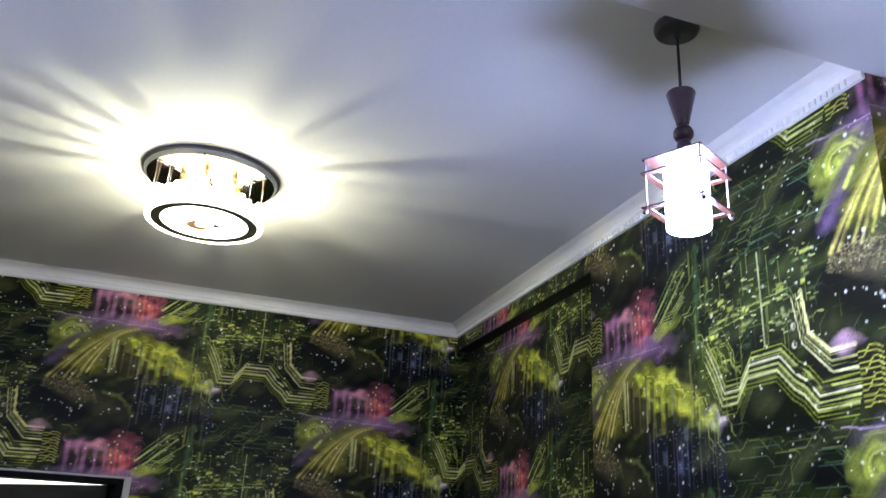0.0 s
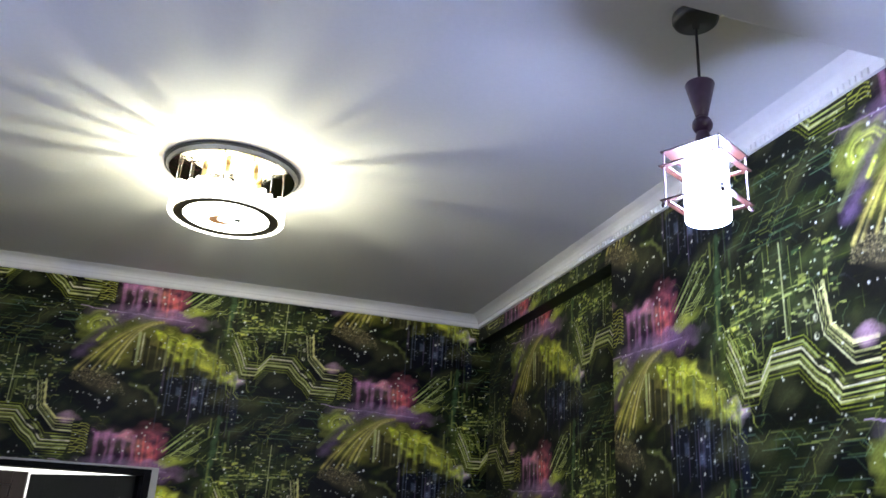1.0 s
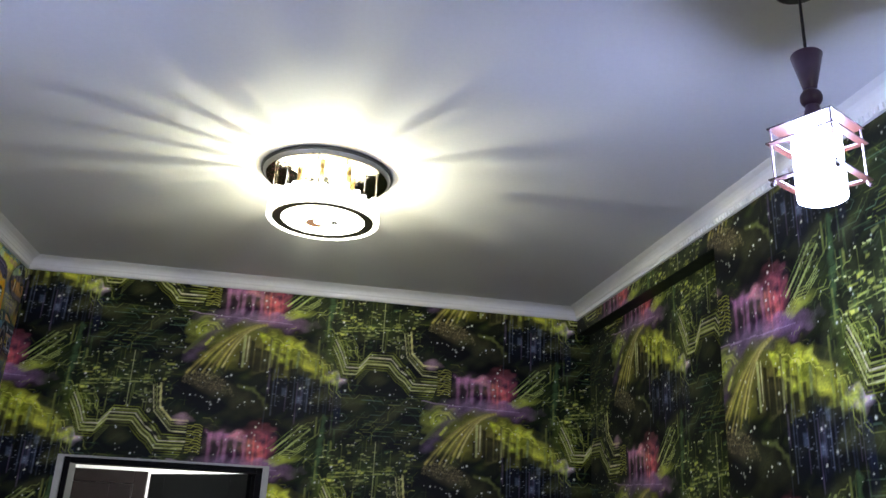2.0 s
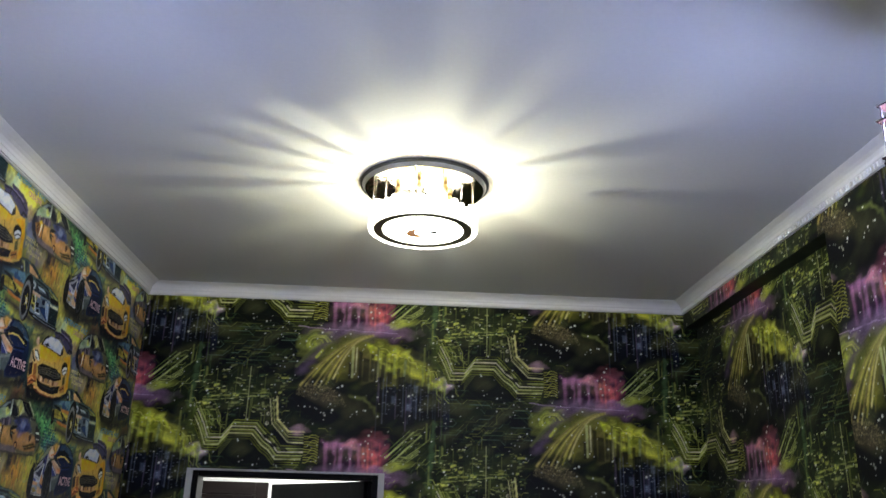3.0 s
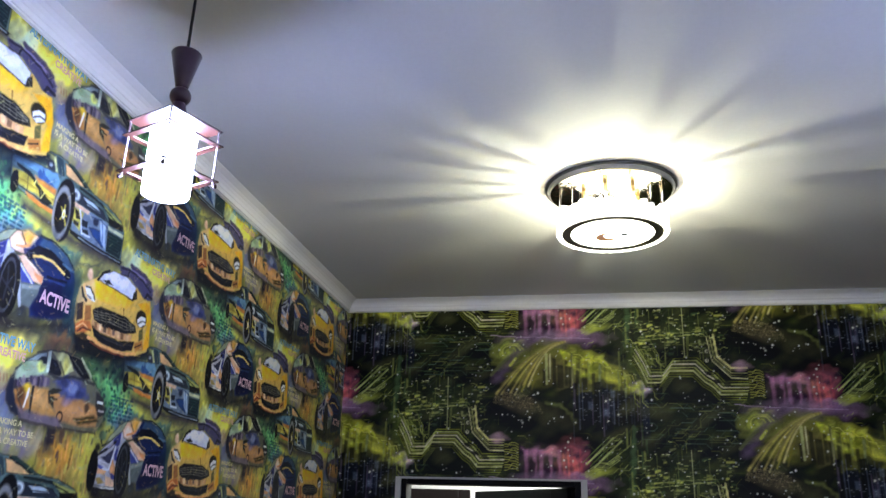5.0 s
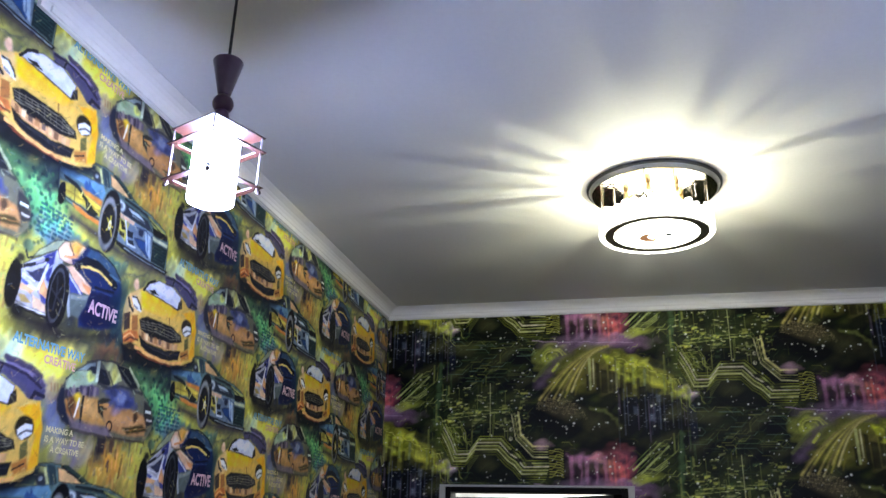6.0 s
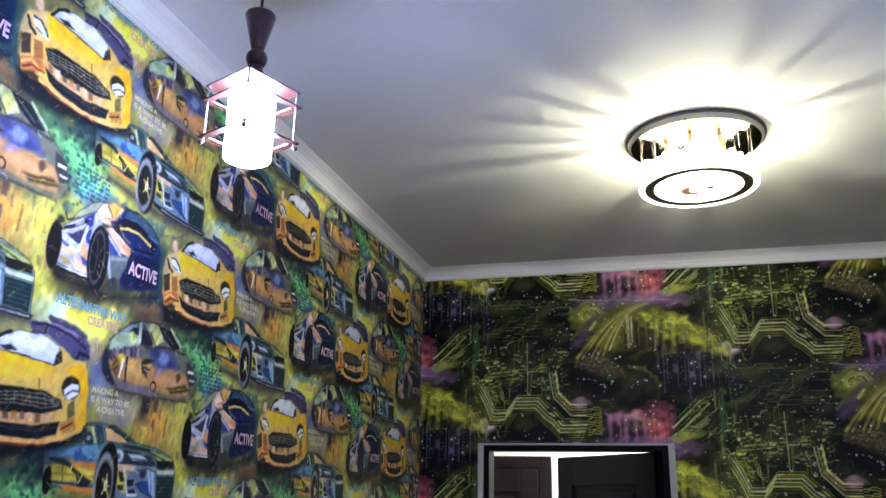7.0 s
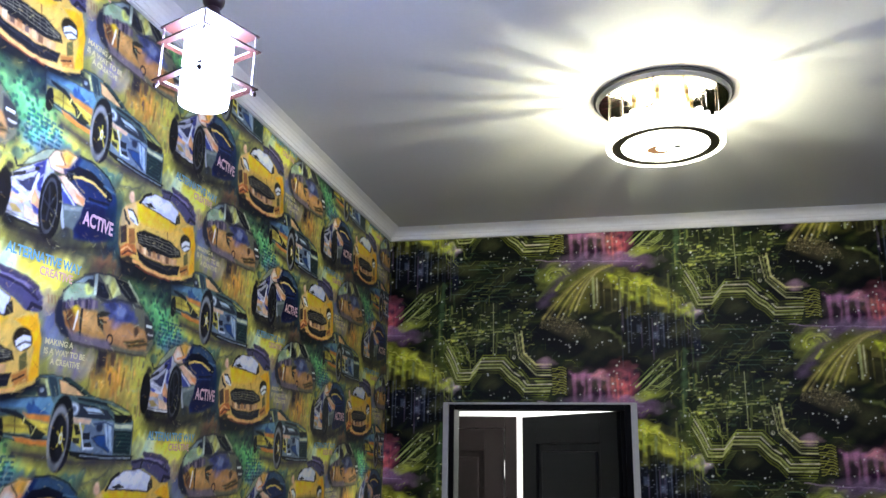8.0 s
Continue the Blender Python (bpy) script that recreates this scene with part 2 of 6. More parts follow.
    def at(self, u, v):
        n = np.floor(u / self.wide)
        u, v = u - n * self.wide, v - n * self.drop / 2
        c = (u / self.wide * self.cols).astype(int) % self.cols
        r = (np.mod(v, self.drop) / self.drop * self.rows).astype(int) % self.rows
        return self.rgb[r, c]


def circuit_print():
    p = Print(1.03, 0.62, 0.0016, ink(14, 18, 17), 5)
    lime, olive, moss = ink(182, 184, 96), ink(112, 118, 66), ink(66, 84, 56)
    lilac, pink, red, night = ink(144, 124, 144), ink(164, 114, 144), ink(188, 94, 92), ink(11, 13, 10)
    rng = p.rng
    # clouds of green and blue in the dark ground
    p.lay(np.clip(p.noise(1, 5, 24) * 0.5, 0, 1), ink(40, 48, 20), 0.55)
    p.lay(np.clip(p.noise(4, 12, 30) * 0.4 - 0.15, 0, 1), ink(84, 96, 36), 0.30)
    p.lay(np.clip(p.noise(1, 4, 24) * 0.5, 0, 1), night, 0.8)
    p.blob(0.44, -0.36, 0.16, 0.16, ink(24, 29, 38), 0.85)
    p.blob(0.52, -0.30, 0.10, 0.20, ink(24, 29, 40), 0.75)
    for u, v, a, b, t in ((-0.28, 0.25, 0.22, 0.11, 0.6), (-0.3, -0.1, 0.2, 0.12, 0.15), (0.5, -0.02, 0.12, 0.14, 0.4), (-0.47, 0.1, 0.1, 0.12, 0.5)):
        p.blob(u, v, a, b, ink(62, 72, 40), t * 0.8, warp=0.012)
    p.blob(-0.24, -0.02, 0.11, 0.08, night, 0.8, warp=0.006)
    # fine tracks over the whole ground
    for k in range(260):
        u, v, w, b = rng.uniform(0, p.wide), rng.uniform(0, p.drop), rng.uniform(0.01, 0.06), rng.choice([-1, 1]) * rng.uniform(0.006, 0.03)
        c = (ink(92, 102, 44), ink(70, 84, 60), ink(120, 124, 60), ink(60, 62, 66))[k % 4]
        path = [(u, v), (u + w, v), (u + w + abs(b), v + b)] if k % 3 else [(u, v), (u, v + w), (u + abs(b), v + w + abs(b))]
        p.line(path, 0.0022, c, rng.uniform(0.15, 0.55))
    # board with thin tracks
    for k in range(80):
        u, v = rng.uniform(-0.46, -0.08), rng.uniform(-0.25, -0.02)
        w = rng.uniform(0.02, 0.09)
        c = (moss, olive, ink(84, 104, 86))[k % 3]
        bend = rng.choice([-1, 1]) * rng.uniform(0.008, 0.025)
        p.line([(u, v), (u + w, v), (u + w + abs(bend), v + bend)], 0.0022, c, rng.uniform(0.25, 0.7))
    # rows of small chips
    for k in range(110):
        u, v = rng.uniform(-0.46, -0.10), 0.24 + rng.normal(0, 0.04)
        w, h = rng.uniform(0.006, 0.035), rng.uniform(0.004, 0.013)
        c = (olive, lime, moss, night, ink(132, 136, 88))[k % 5]
        p.poly([(u, v), (u + w, v + 0.003), (u + w, v + h), (u, v + h)], c, rng.uniform(0.3, 0.8), soft=0.004, warp=0.002)
    for k in range(26):
        u, v = rng.uniform(-0.46, -0.10), rng.uniform(0.15, 0.36)
        p.line([(u, v), (u, v - rng.uniform(0.03, 0.1))], 0.002, olive, 0.5)
    p.line([(-0.25, 0.36), (-0.25, 0.13)], 0.0035, ink(150, 152, 110), 0.7)
    # planets with a speckled crust
    for cu, cv, ru, rv, c in ((0.07, -0.395, 0.13, 0.085, ink(84, 78, 58)), (0.22, -0.46, 0.13, 0.09, ink(58, 58, 40))):
        p.blob(cu, cv - 0.02, ru * 1.15, rv * 1.15, night, 0.95, -0.35, hard=0.7)
        p.blob(cu, cv + 0.02, ru, rv * 0.6, c, 0.75, -0.35)
    for k in range(1100):
        a, r = rng.uniform(0, math.pi), rng.uniform(0, 1) ** 0.5
        u, v = 0.06 + 0.11 * r * math.cos(a), -0.40 + 0.072 * r * math.sin(a)
        p.blob(u, v - 0.22 * (u - 0.06), 0.0034, 0.0026, (ink(132, 122, 92), ink(84, 76, 52), night, ink(104, 98, 66), night)[k % 5], 0.25 + 0.5 * r * math.sin(a), hard=0.3)
    p.line([(0.19, -0.375), (0.25, -0.39), (0.29, -0.42), (0.305, -0.46)], 0.012, olive, 0.45, soft=0.012, warp=0.003)
    # pink temple, red fire
    p.poly([(0.075, 0.055), (0.35, 0.06), (0.35, -0.085), (0.075, -0.08)], ink(80, 54, 72), 0.6, soft=0.05, warp=0.006)
    for k, u in enumerate((0.088, 0.125, 0.152, 0.19, 0.228)):
        p.poly([(u, 0.045), (u + 0.018, 0.05), (u + 0.016, -0.075), (u + 0.002, -0.07)], pink, 0.5, soft=0.008, warp=0.0008, fade=(-0.085, 0.0))
    p.poly([(0.085, 0.052), (0.22, 0.052), (0.225, 0.02), (0.085, 0.022)], pink, 0.55, soft=0.02, warp=0.004)
    for u in (0.110, 0.172, 0.21):
        p.poly([(u, -0.07), (u, -0.01), (u + 0.010, 0.008), (u + 0.024, -0.01), (u + 0.024, -0.07)], ink(40, 22, 40), 0.85, soft=0.005, warp=0.002)
    p.blob(0.285, -0.005, 0.075, 0.12, ink(160, 92, 98), 0.50, 0.15, warp=0.014)
    for k in range(14):
        u = rng.uniform(0.235, 0.335)
        p.line([(u, rng.uniform(-0.02, 0.05)), (u + 0.004, rng.uniform(-0.09, -0.03))], rng.uniform(0.004, 0.010), (red, ink(120, 50, 70), ink(214, 130, 110))[k % 3], 0.25, soft=0.006)
    p.blob(0.30, -0.02, 0.030, 0.08, ink(206, 112, 108), 0.40, 0.1, warp=0.008)
    p.blob(0.335, -0.075, 0.06, 0.04, ink(136, 112, 158), 0.6, 0.3, warp=0.008)
    p.blob(0.20, 0.04, 0.05, 0.025, ink(180, 130, 120), 0.5, warp=0.006)
    # violet bridge
    p.blob(0.22, -0.088, 0.28, 0.045, lilac, 0.55, warp=0.006)
    p.blob(0.36, -0.09, 0.10, 0.06, ink(98, 70, 92), 0.6, warp=0.006)
    p.line([(-0.06, -0.072), (0.1, -0.08), (0.38, -0.088)], 0.004, lilac, 0.7, warp=0.002)
    # fan of light
    fan = [(0.109, -0.121), (0.233, -0.107), (0.352, -0.148), (0.446, -0.187), (0.559, -0.268), (0.606, -0.319), (0.506, -0.321), (0.414, -0.271),
           (0.374, -0.335), (0.294, -0.30), (0.173, -0.29), (0.004, -0.29), (0.068, -0.206)]
    p.poly(fan, ink(112, 112, 48), 0.75, soft=0.06, warp=0.008)
    p.blob(0.36, -0.20, 0.12, 0.07, ink(172, 174, 66), 0.8, -0.5, warp=0.008)
    p.blob(0.49, -0.26, 0.09, 0.05, ink(182, 180, 72), 0.8, -0.7, warp=0.006)
    p.blob(0.02, -0.15, 0.09, 0.075, ink(146, 152, 72), 0.85, 0.5, warp=0.008)
    p.blob(0.59, -0.31, 0.055, 0.032, ink(186, 168, 176), 0.9, -0.5, warp=0.004)
    p.line([(0.136, -0.089), (0.059, -0.146), (-0.03, -0.265)], 0.042, ink(86, 72, 88), 0.7, soft=0.03, warp=0.004)
    # dim quarter under the arch
    p.blob(0.24, -0.235, 0.13, 0.085, ink(78, 68, 46), 0.8, warp=0.010)
    p.blob(0.31, -0.28, 0.10, 0.05, ink(58, 54, 44), 0.7, warp=0.008)
    # arcs of light that leave the crest and bend downwards
    for k in range(16):
        f = k / 15
        top = (0.27 - 0.03 * f, -0.104 - 0.010 * f)
        foot = (-0.035 + 0.155 * f + rng.uniform(-0.008, 0.008), -0.315 + 0.03 * rng.uniform(-1, 1))
        arc = []
        for j in range(9):
            q = j / 8
            bend = (0.115 + 0.06 * f, -0.125 - 0.012 * f)
            arc.append(tuple((1 - q) ** 2 * top[i] + 2 * q * (1 - q) * bend[i] + q * q * foot[i] for i in (0, 1)))
        c = (ink(182, 168, 98), ink(52, 46, 30), ink(196, 186, 132), ink(110, 102, 42), ink(60, 50, 40), ink(166, 160, 74))[k % 6]
        p.line(arc, rng.uniform(0.004, 0.011), c, 0.55, soft=0.007)
    for u0, w, c, k in ((0.188, 0.012, ink(160, 164, 112), 0.75), (0.204, 0.006, ink(186, 184, 142), 0.7), (0.300, 0.009, ink(140, 140, 100), 0.6), (0.372, 0.010, ink(140, 152, 92), 0.6)):
        p.line([(u0, -0.16), (u0, -0.28 + rng.uniform(-0.02, 0.02))], w, c, k, soft=0.004)
    # dark blocks standing under the arch
    for u0, top, w, low in ((0.214, -0.175, 0.016, -0.30), (0.236, -0.205, 0.026, -0.31), (0.268, -0.185, 0.014, -0.30), (0.284, -0.215, 0.012, -0.31), (0.314, -0.175, 0.020, -0.31), (0.342, -0.22, 0.022, -0.32), (0.384, -0.235, 0.014, -0.33), (0.172, -0.225, 0.012, -0.30)):
        p.poly([(u0, top), (u0 + w, top - 0.006), (u0 + w, low), (u0, low)], ink(24, 24, 16), 0.72, soft=0.005)
    # ragged lime bank falling to the right
    for k in range(60):
        u = rng.uniform(0.26, 0.60)
        crest = -0.118 - 0.42 * max(0, u - 0.26) - 0.25 * max(0, u - 0.48)
        v = crest - abs(rng.normal(0, 0.035))
        p.blob(u, v, rng.uniform(0.010, 0.034), rng.uniform(0.006, 0.020), (ink(184, 190, 66), ink(92, 100, 30), ink(158, 166, 60), ink(190, 192, 92), ink(64, 72, 26))[k % 5], 0.55, -0.5, warp=0.006)
    for k in range(36):
        u = rng.uniform(0.28, 0.60)
        top = -0.15 - 0.42 * max(0, u - 0.28) + rng.uniform(-0.03, 0.01)
        p.line([(u, top), (u + rng.uniform(-0.003, 0.003), top - rng.uniform(0.03, 0.11))], rng.uniform(0.003, 0.010), (ink(150, 156, 70), ink(120, 130, 96), olive, night, ink(60, 66, 40))[k % 5], 0.42, soft=0.006)
    for k in range(7):
        u = 0.26 + 0.045 * k
        v = -0.135 - 0.40 * max(0, u - 0.27) - 0.01
        p.line([(u, v), (u + 0.03, v - 0.004), (u + 0.045, v - 0.022), (u + 0.07, v - 0.024), (u + 0.078, v - 0.05)], 0.0026, (ink(84, 90, 36), ink(188, 186, 104))[k % 2], 0.65)
    # green curl beyond the violet beam
    for k in range(5):
        r = 0.018 + 0.011 * k
        p.line([(0.035 + r * math.cos(a), -0.145 + 0.8 * r * math.sin(a)) for a in np.linspace(0.2, 3.6, 9)], 0.006, (ink(150, 156, 66), ink(70, 78, 34), ink(176, 178, 92))[k % 3], 0.55, soft=0.005, warp=0.002)
    p.line([(0.02, -0.175), (-0.01, -0.20), (-0.055, -0.25)], 0.014, ink(92, 98, 60), 0.7, soft=0.006)
    p.line([(0.052, -0.178), (0.028, -0.208)], 0.012, ink(168, 170, 74), 0.75, soft=0.004)
    # towers
    for u, top, w, c in ((0.30, -0.29, 0.020, night), (0.335, -0.33, 0.05, ink(20, 24, 32)), (0.392, -0.285, 0.030, night), (0.425, -0.345, 0.045, ink(18, 22, 32)), (0.475, -0.325, 0.046, ink(10, 12, 20)), (0.53, -0.345, 0.05, night), (0.59, -0.36, 0.03, ink(26, 30, 44))):
        p.poly([(u, top), (u + w, top + 0.004), (u + w, top - 0.19), (u, top - 0.2)], c, 0.95, soft=0.005, fade=(-0.1, 0.0))
    for k in range(26):
        u = rng.uniform(0.30, 0.64)
        top = rng.uniform(-0.37, -0.28)
        p.line([(u, top), (u, top - rng.uniform(0.06, 0.2))], rng.uniform(0.0015, 0.006), (ink(120, 128, 146), ink(76, 84, 100), ink(116, 104, 124))[k % 3], rng.uniform(0.08, 0.35), soft=0.004)
    for k in range(110):
        u, v = rng.uniform(0.32, 0.62), rng.uniform(-0.46, -0.31)
        p.poly([(u, v), (u + 0.006, v), (u + 0.006, v + 0.002), (u, v + 0.002)], ink(128, 134, 140), 0.45, soft=0.002)
    for u, v in ((0.365, -0.40), (0.43, -0.43), (0.46, -0.35)):
        p.poly([(u, v), (u + 0.02, v), (u + 0.02, v + 0.03), (u, v + 0.03)], ink(120, 132, 150), 0.25, soft=0.008)
    # slanting beams and bent tracks beyond the fire
    for k in range(4):
        o = 0.016 * k
        p.line([(0.335 + o, -0.005 - 0.4 * o), (0.45 + o, 0.105 - 0.4 * o)], 0.008 if k % 2 else 0.003, (ink(96, 112, 62), ink(146, 154, 100))[k % 2], 0.75)
    for k in range(4):
        p.line([(0.345, -0.044 - 0.008 * k), (0.40, -0.006 - 0.008 * k), (0.437, -0.005 - 0.008 * k), (0.49, 0.033 - 0.008 * k)], 0.0028, ink(150, 158, 96), 0.7)
    p.blob(0.40, -0.045, 0.08, 0.02, ink(150, 156, 70), 0.8, 0.15, warp=0.004)
    p.line([(0.553, 0.14), (0.548, 0.0), (0.535, -0.13)], 0.022, moss, 0.8, soft=0.012, warp=0.004)
    p.line([(0.49, 0.033), (0.535, 0.07), (0.542, 0.14)], 0.004, olive, 0.7)
    for k in range(24):
        u, v = rng.uniform(0.50, 0.62), rng.uniform(-0.20, 0.16)
        p.line([(u, v), (u, v - rng.uniform(0.02, 0.09))], rng.uniform(0.003, 0.008), (moss, olive, night)[k % 3], 0.6, soft=0.004)
    p.blob(-0.45, 0.13, 0.07, 0.08, ink(104, 118, 46), 0.55, warp=0.008)
    # the great bent tracks
    zig = [(0.0, -0.005), (-0.107, -0.007), (-0.138, 0.030), (-0.167, 0.049), (-0.211, 0.096), (-0.309, 0.095), (-0.349, 0.046), (-0.404, 0.045), (-0.429, 0.105), (-0.459, 0.161)]
    p.poly([(-0.115, -0.01), (-0.2, 0.07), (-0.31, 0.07), (-0.345, 0.02), (-0.33, -0.06), (-0.15, -0.07)], ink(18, 22, 14), 0.9, soft=0.03)
    for k in range(7):
        r = 0.035 + 0.012 * k
        p.line([(-0.115 - 0.3 * r, 0.02 - r * 0.3), (-0.205, 0.085 - r * 0.35), (-0.30, 0.085 - r * 0.35), (-0.35, 0.03 - r * 0.5)], 0.002, olive, 0.5)
    p.stripes([(a, b - 0.004) for a, b in zig], 11, 0.0078, 0.0072, [night], 0.85)
    p.stripes([(a, b - 0.006) for a, b in zig], 9, 0.0098, 0.0022, [ink(120, 126, 50)], 0.8)
    p.stripes(zig, 4, 0.0145, 0.0052, [ink(172, 172, 122), ink(150, 154, 96), ink(182, 176, 150), ink(140, 146, 90)], 0.75)
    for k in range(5):
        o = 0.0115 * k
        path = [(0.0, 0.040 + o), (-0.064, 0.042 + 0.95 * o), (-0.137 + 0.45 * o, 0.117 + 0.42 * o), (-0.155 + 0.62 * o, 0.222 + 0.2 * o)]
        p.line(path, 0.0125, night, 0.8)
        p.line(path, (0.0056, 0.0022, 0.0046, 0.0022, 0.0090)[k], (ink(168, 166, 122), ink(130, 134, 80), ink(150, 150, 98), ink(138, 138, 92), ink(170, 166, 112))[k], 0.8)
        if k < 2:
            p.line([path[-1], (-0.17 + o, 0.236 + o), (-0.30, 0.222 + 1.4 * o), (-0.44, 0.205 + 1.4 * o)], 0.0024, ink(132, 138, 84), 0.7)
    for u, v in ((-0.158, 0.158), (-0.160, 0.118)):
        p.blob(u, v, 0.009, 0.010, ink(170, 168, 140), 0.8, hard=0.6)
        p.blob(u + 0.002, v, 0.004, 0.006, night, 0.9, hard=0.6)
    p.blob(-0.02, 0.095, 0.05, 0.025, ink(196, 160, 170), 0.6, warp=0.004)
    for u, v in ((-0.13, 0.02), (-0.165, 0.055), (-0.09, 0.005)):
        p.poly([(u, v), (u + 0.03, v), (u + 0.012, v + 0.018), (u - 0.012, v + 0.016)], night, 0.9)
    # maze beside the tracks
    p.poly([(0.003, 0.075), (0.068, 0.075), (0.068, -0.045), (0.003, -0.045)], ink(30, 30, 18), 0.85, soft=0.006)
    for k in range(11):
        v = -0.040 + 0.0108 * k
        j = 0.008 * (k % 3 - 1)
        p.line([(0.004, v), (0.024 + j, v), (0.032 + j, v + 0.007), (0.050, v + 0.006), (0.064, v - 0.002)], 0.0032, ink(140, 140, 66), 0.8)
    for k in range(26):
        u, v, d = rng.uniform(-0.52, -0.40), rng.uniform(-0.02, 0.22), rng.uniform(0.01, 0.03)
        p.line([(u, v), (u + d, v), (u + 1.6 * d, v - d), (u + 1.6 * d, v - 2.2 * d), (u + 2.4 * d, v - 3 * d)], 0.003, (ink(150, 156, 84), ink(110, 120, 60))[k % 2], 0.55)
    for k in range(30):
        u, v, d = rng.uniform(0.36, 0.60), rng.uniform(-0.12, 0.10), rng.uniform(0.008, 0.02)
        p.line([(u, v), (u + d, v + d), (u + 2.5 * d, v + d), (u + 3.2 * d, v + 1.8 * d)], 0.0026, (ink(140, 148, 84), ink(96, 108, 62), night)[k % 3], 0.6)
    # glints along the tracks
    for k in range(150):
        u, v = rng.uniform(-0.5, -0.08), rng.normal(0.22, 0.07)
        w = rng.uniform(0.004, 0.016)
        p.line([(u, v), (u + w, v + rng.uniform(-0.3, 0.3) * w)], 0.0032, (ink(150, 156, 90), ink(190, 192, 140), night, ink(92, 104, 66))[k % 4], rng.uniform(0.3, 0.8))
    # mist
    p.lay(np.clip(p.noise(2, 7, 30) * 0.45, 0, 1), ink(112, 114, 72), 0.20)
    p.lay(np.clip(p.noise(2, 6, 30) * 0.45, 0, 1), night, 0.30)
    # stars
    for k in range(250):
        u, v, r = rng.uniform(0, p.wide), rng.uniform(0, p.drop), rng.choice([0.0026, 0.0034, 0.0046, 0.0064], p=[0.42, 0.3, 0.18, 0.10])
        p.blob(u, v, r, r, ink(206, 208, 190), rng.uniform(0.3, 0.85), hard=0.2)
    # brushed unevenness
    grain = p.noise(30, 90, 80) * 0.08 + p.noise(6, 20, 50) * 0.12
    p.rgb = p.rgb ** 1.20 * 2.8
    p.rgb = np.clip(p.rgb * (1 + grain[..., None]), 0, 0.9)
    return p


def car_print():
    p = Print(0.497, 0.623, 0.0012, ink(206, 200, 108), 9)
    rng = p.rng
    black, dark = ink(20, 20, 28), ink(44, 44, 58)
    yellow, orange, peach = ink(240, 204, 40), ink(214, 144, 62), ink(230, 178, 118)
    teal, blue, navy, purple = ink(90, 172, 176), ink(76, 106, 168), ink(28, 36, 92), ink(122, 108, 160)
    green, lemon, brown = ink(126, 190, 130), ink(238, 232, 96), ink(166, 124, 88)
    def dabs(u0, u1, v0, v1, count, colours, length, width, alpha, slope=0.25, clip=None):
        """Loose brush strokes."""
        for k in range(count):
            u, v, w = rng.uniform(u0, u1), rng.uniform(v0, v1), rng.uniform(0.3, 1) * length
            if clip and not within(u, v, clip):
                continue
            t = slope * rng.uniform(-1, 1)
            p.line([(u - w / 2, v - t * w / 2), (u + w / 2, v + t * w / 2)], width * rng.uniform(0.3, 1), colours[k % len(colours)], alpha * rng.uniform(0.5, 1), soft=0.0016, warp=0.0012)

    def within(u, v, pts):
        inside = False
        for (a, b), (c, e) in zip(pts, pts[1:] + pts[:1]):
            if (b > v) != (e > v) and u < (c - a) * (v - b) / (e - b + 1e-12) + a:
                inside = not inside
        return inside

    # washes of colour between the cars
    for u, v, a, b, c, k in ((-0.14, -0.14, 0.19, 0.09, lemon, 1.0), (0.02, -0.11, 0.12, 0.05, lemon, 0.6), (-0.22, 0.11, 0.14, 0.04, ink(196, 222, 120), 0.9), (0.02, 0.10, 0.05, 0.06, ink(120, 190, 170), 0.7), (0.24, -0.30, 0.08, 0.05, ink(214, 220, 90), 0.7), (0.13, -0.33, 0.16, 0.10, brown, 0.6), (0.10, -0.30, 0.08, 0.06, orange, 0.7),
                             (-0.03, -0.29, 0.09, 0.05, purple, 0.8), (-0.25, 0.16, 0.11, 0.09, green, 0.95), (-0.18, 0.12, 0.10, 0.06, teal, 0.9), (-0.02, 0.155, 0.16, 0.045, lemon, 0.8),
                             (0.27, -0.15, 0.11, 0.10, green, 0.8), (0.30, -0.09, 0.14, 0.05, navy, 0.85), (-0.08, -0.085, 0.16, 0.05, navy, 0.8), (0.10, 0.11, 0.16, 0.03, ink(58, 64, 92), 0.75), (-0.16, 0.10, 0.12, 0.03, ink(150, 150, 190), 0.6), (0.16, 0.15, 0.14, 0.035, ink(196, 190, 120), 0.7), (-0.06, -0.10, 0.16, 0.03, ink(96, 116, 110), 0.6),
                             (0.05, -0.05, 0.06, 0.05, navy, 0.9), (0.10, 0.0, 0.07, 0.09, teal, 0.6), (0.02, -0.25, 0.2, 0.02, ink(70, 84, 96), 0.5)):
        p.blob(u, v, a, b, c, k, warp=0.010)
    for u, v, a, b, k in ((-0.10, 0.155, 0.10, 0.03, 0.8), (0.16, 0.185, 0.10, 0.035, 0.7), (-0.30, -0.10, 0.09, 0.05, 0.8), (0.06, 0.14, 0.12, 0.03, 0.6), (0.30, -0.26, 0.12, 0.05, 0.6), (-0.02, -0.37, 0.10, 0.04, 0.7)):
        p.blob(u, v, a, b, ink(232, 222, 110), k, warp=0.012)
    dabs(-0.25, 0.25, -0.31, 0.31, 260, (lemon, ink(120, 150, 96), teal, brown, ink(110, 108, 150), peach), 0.03, 0.012, 0.12)
    # skyline, bridge and washes round the fronts
    p.blob(-0.201, -0.144, 0.1, 0.05, ink(176, 202, 214), 0.9, hard=0.0, warp=0.008)
    p.blob(-0.128, -0.143, 0.11, 0.06, ink(240, 222, 110), 0.95, hard=0.0, warp=0.008)
    p.blob(-0.162, -0.124, 0.06, 0.03, ink(244, 216, 60), 0.8, hard=0.0, warp=0.008)
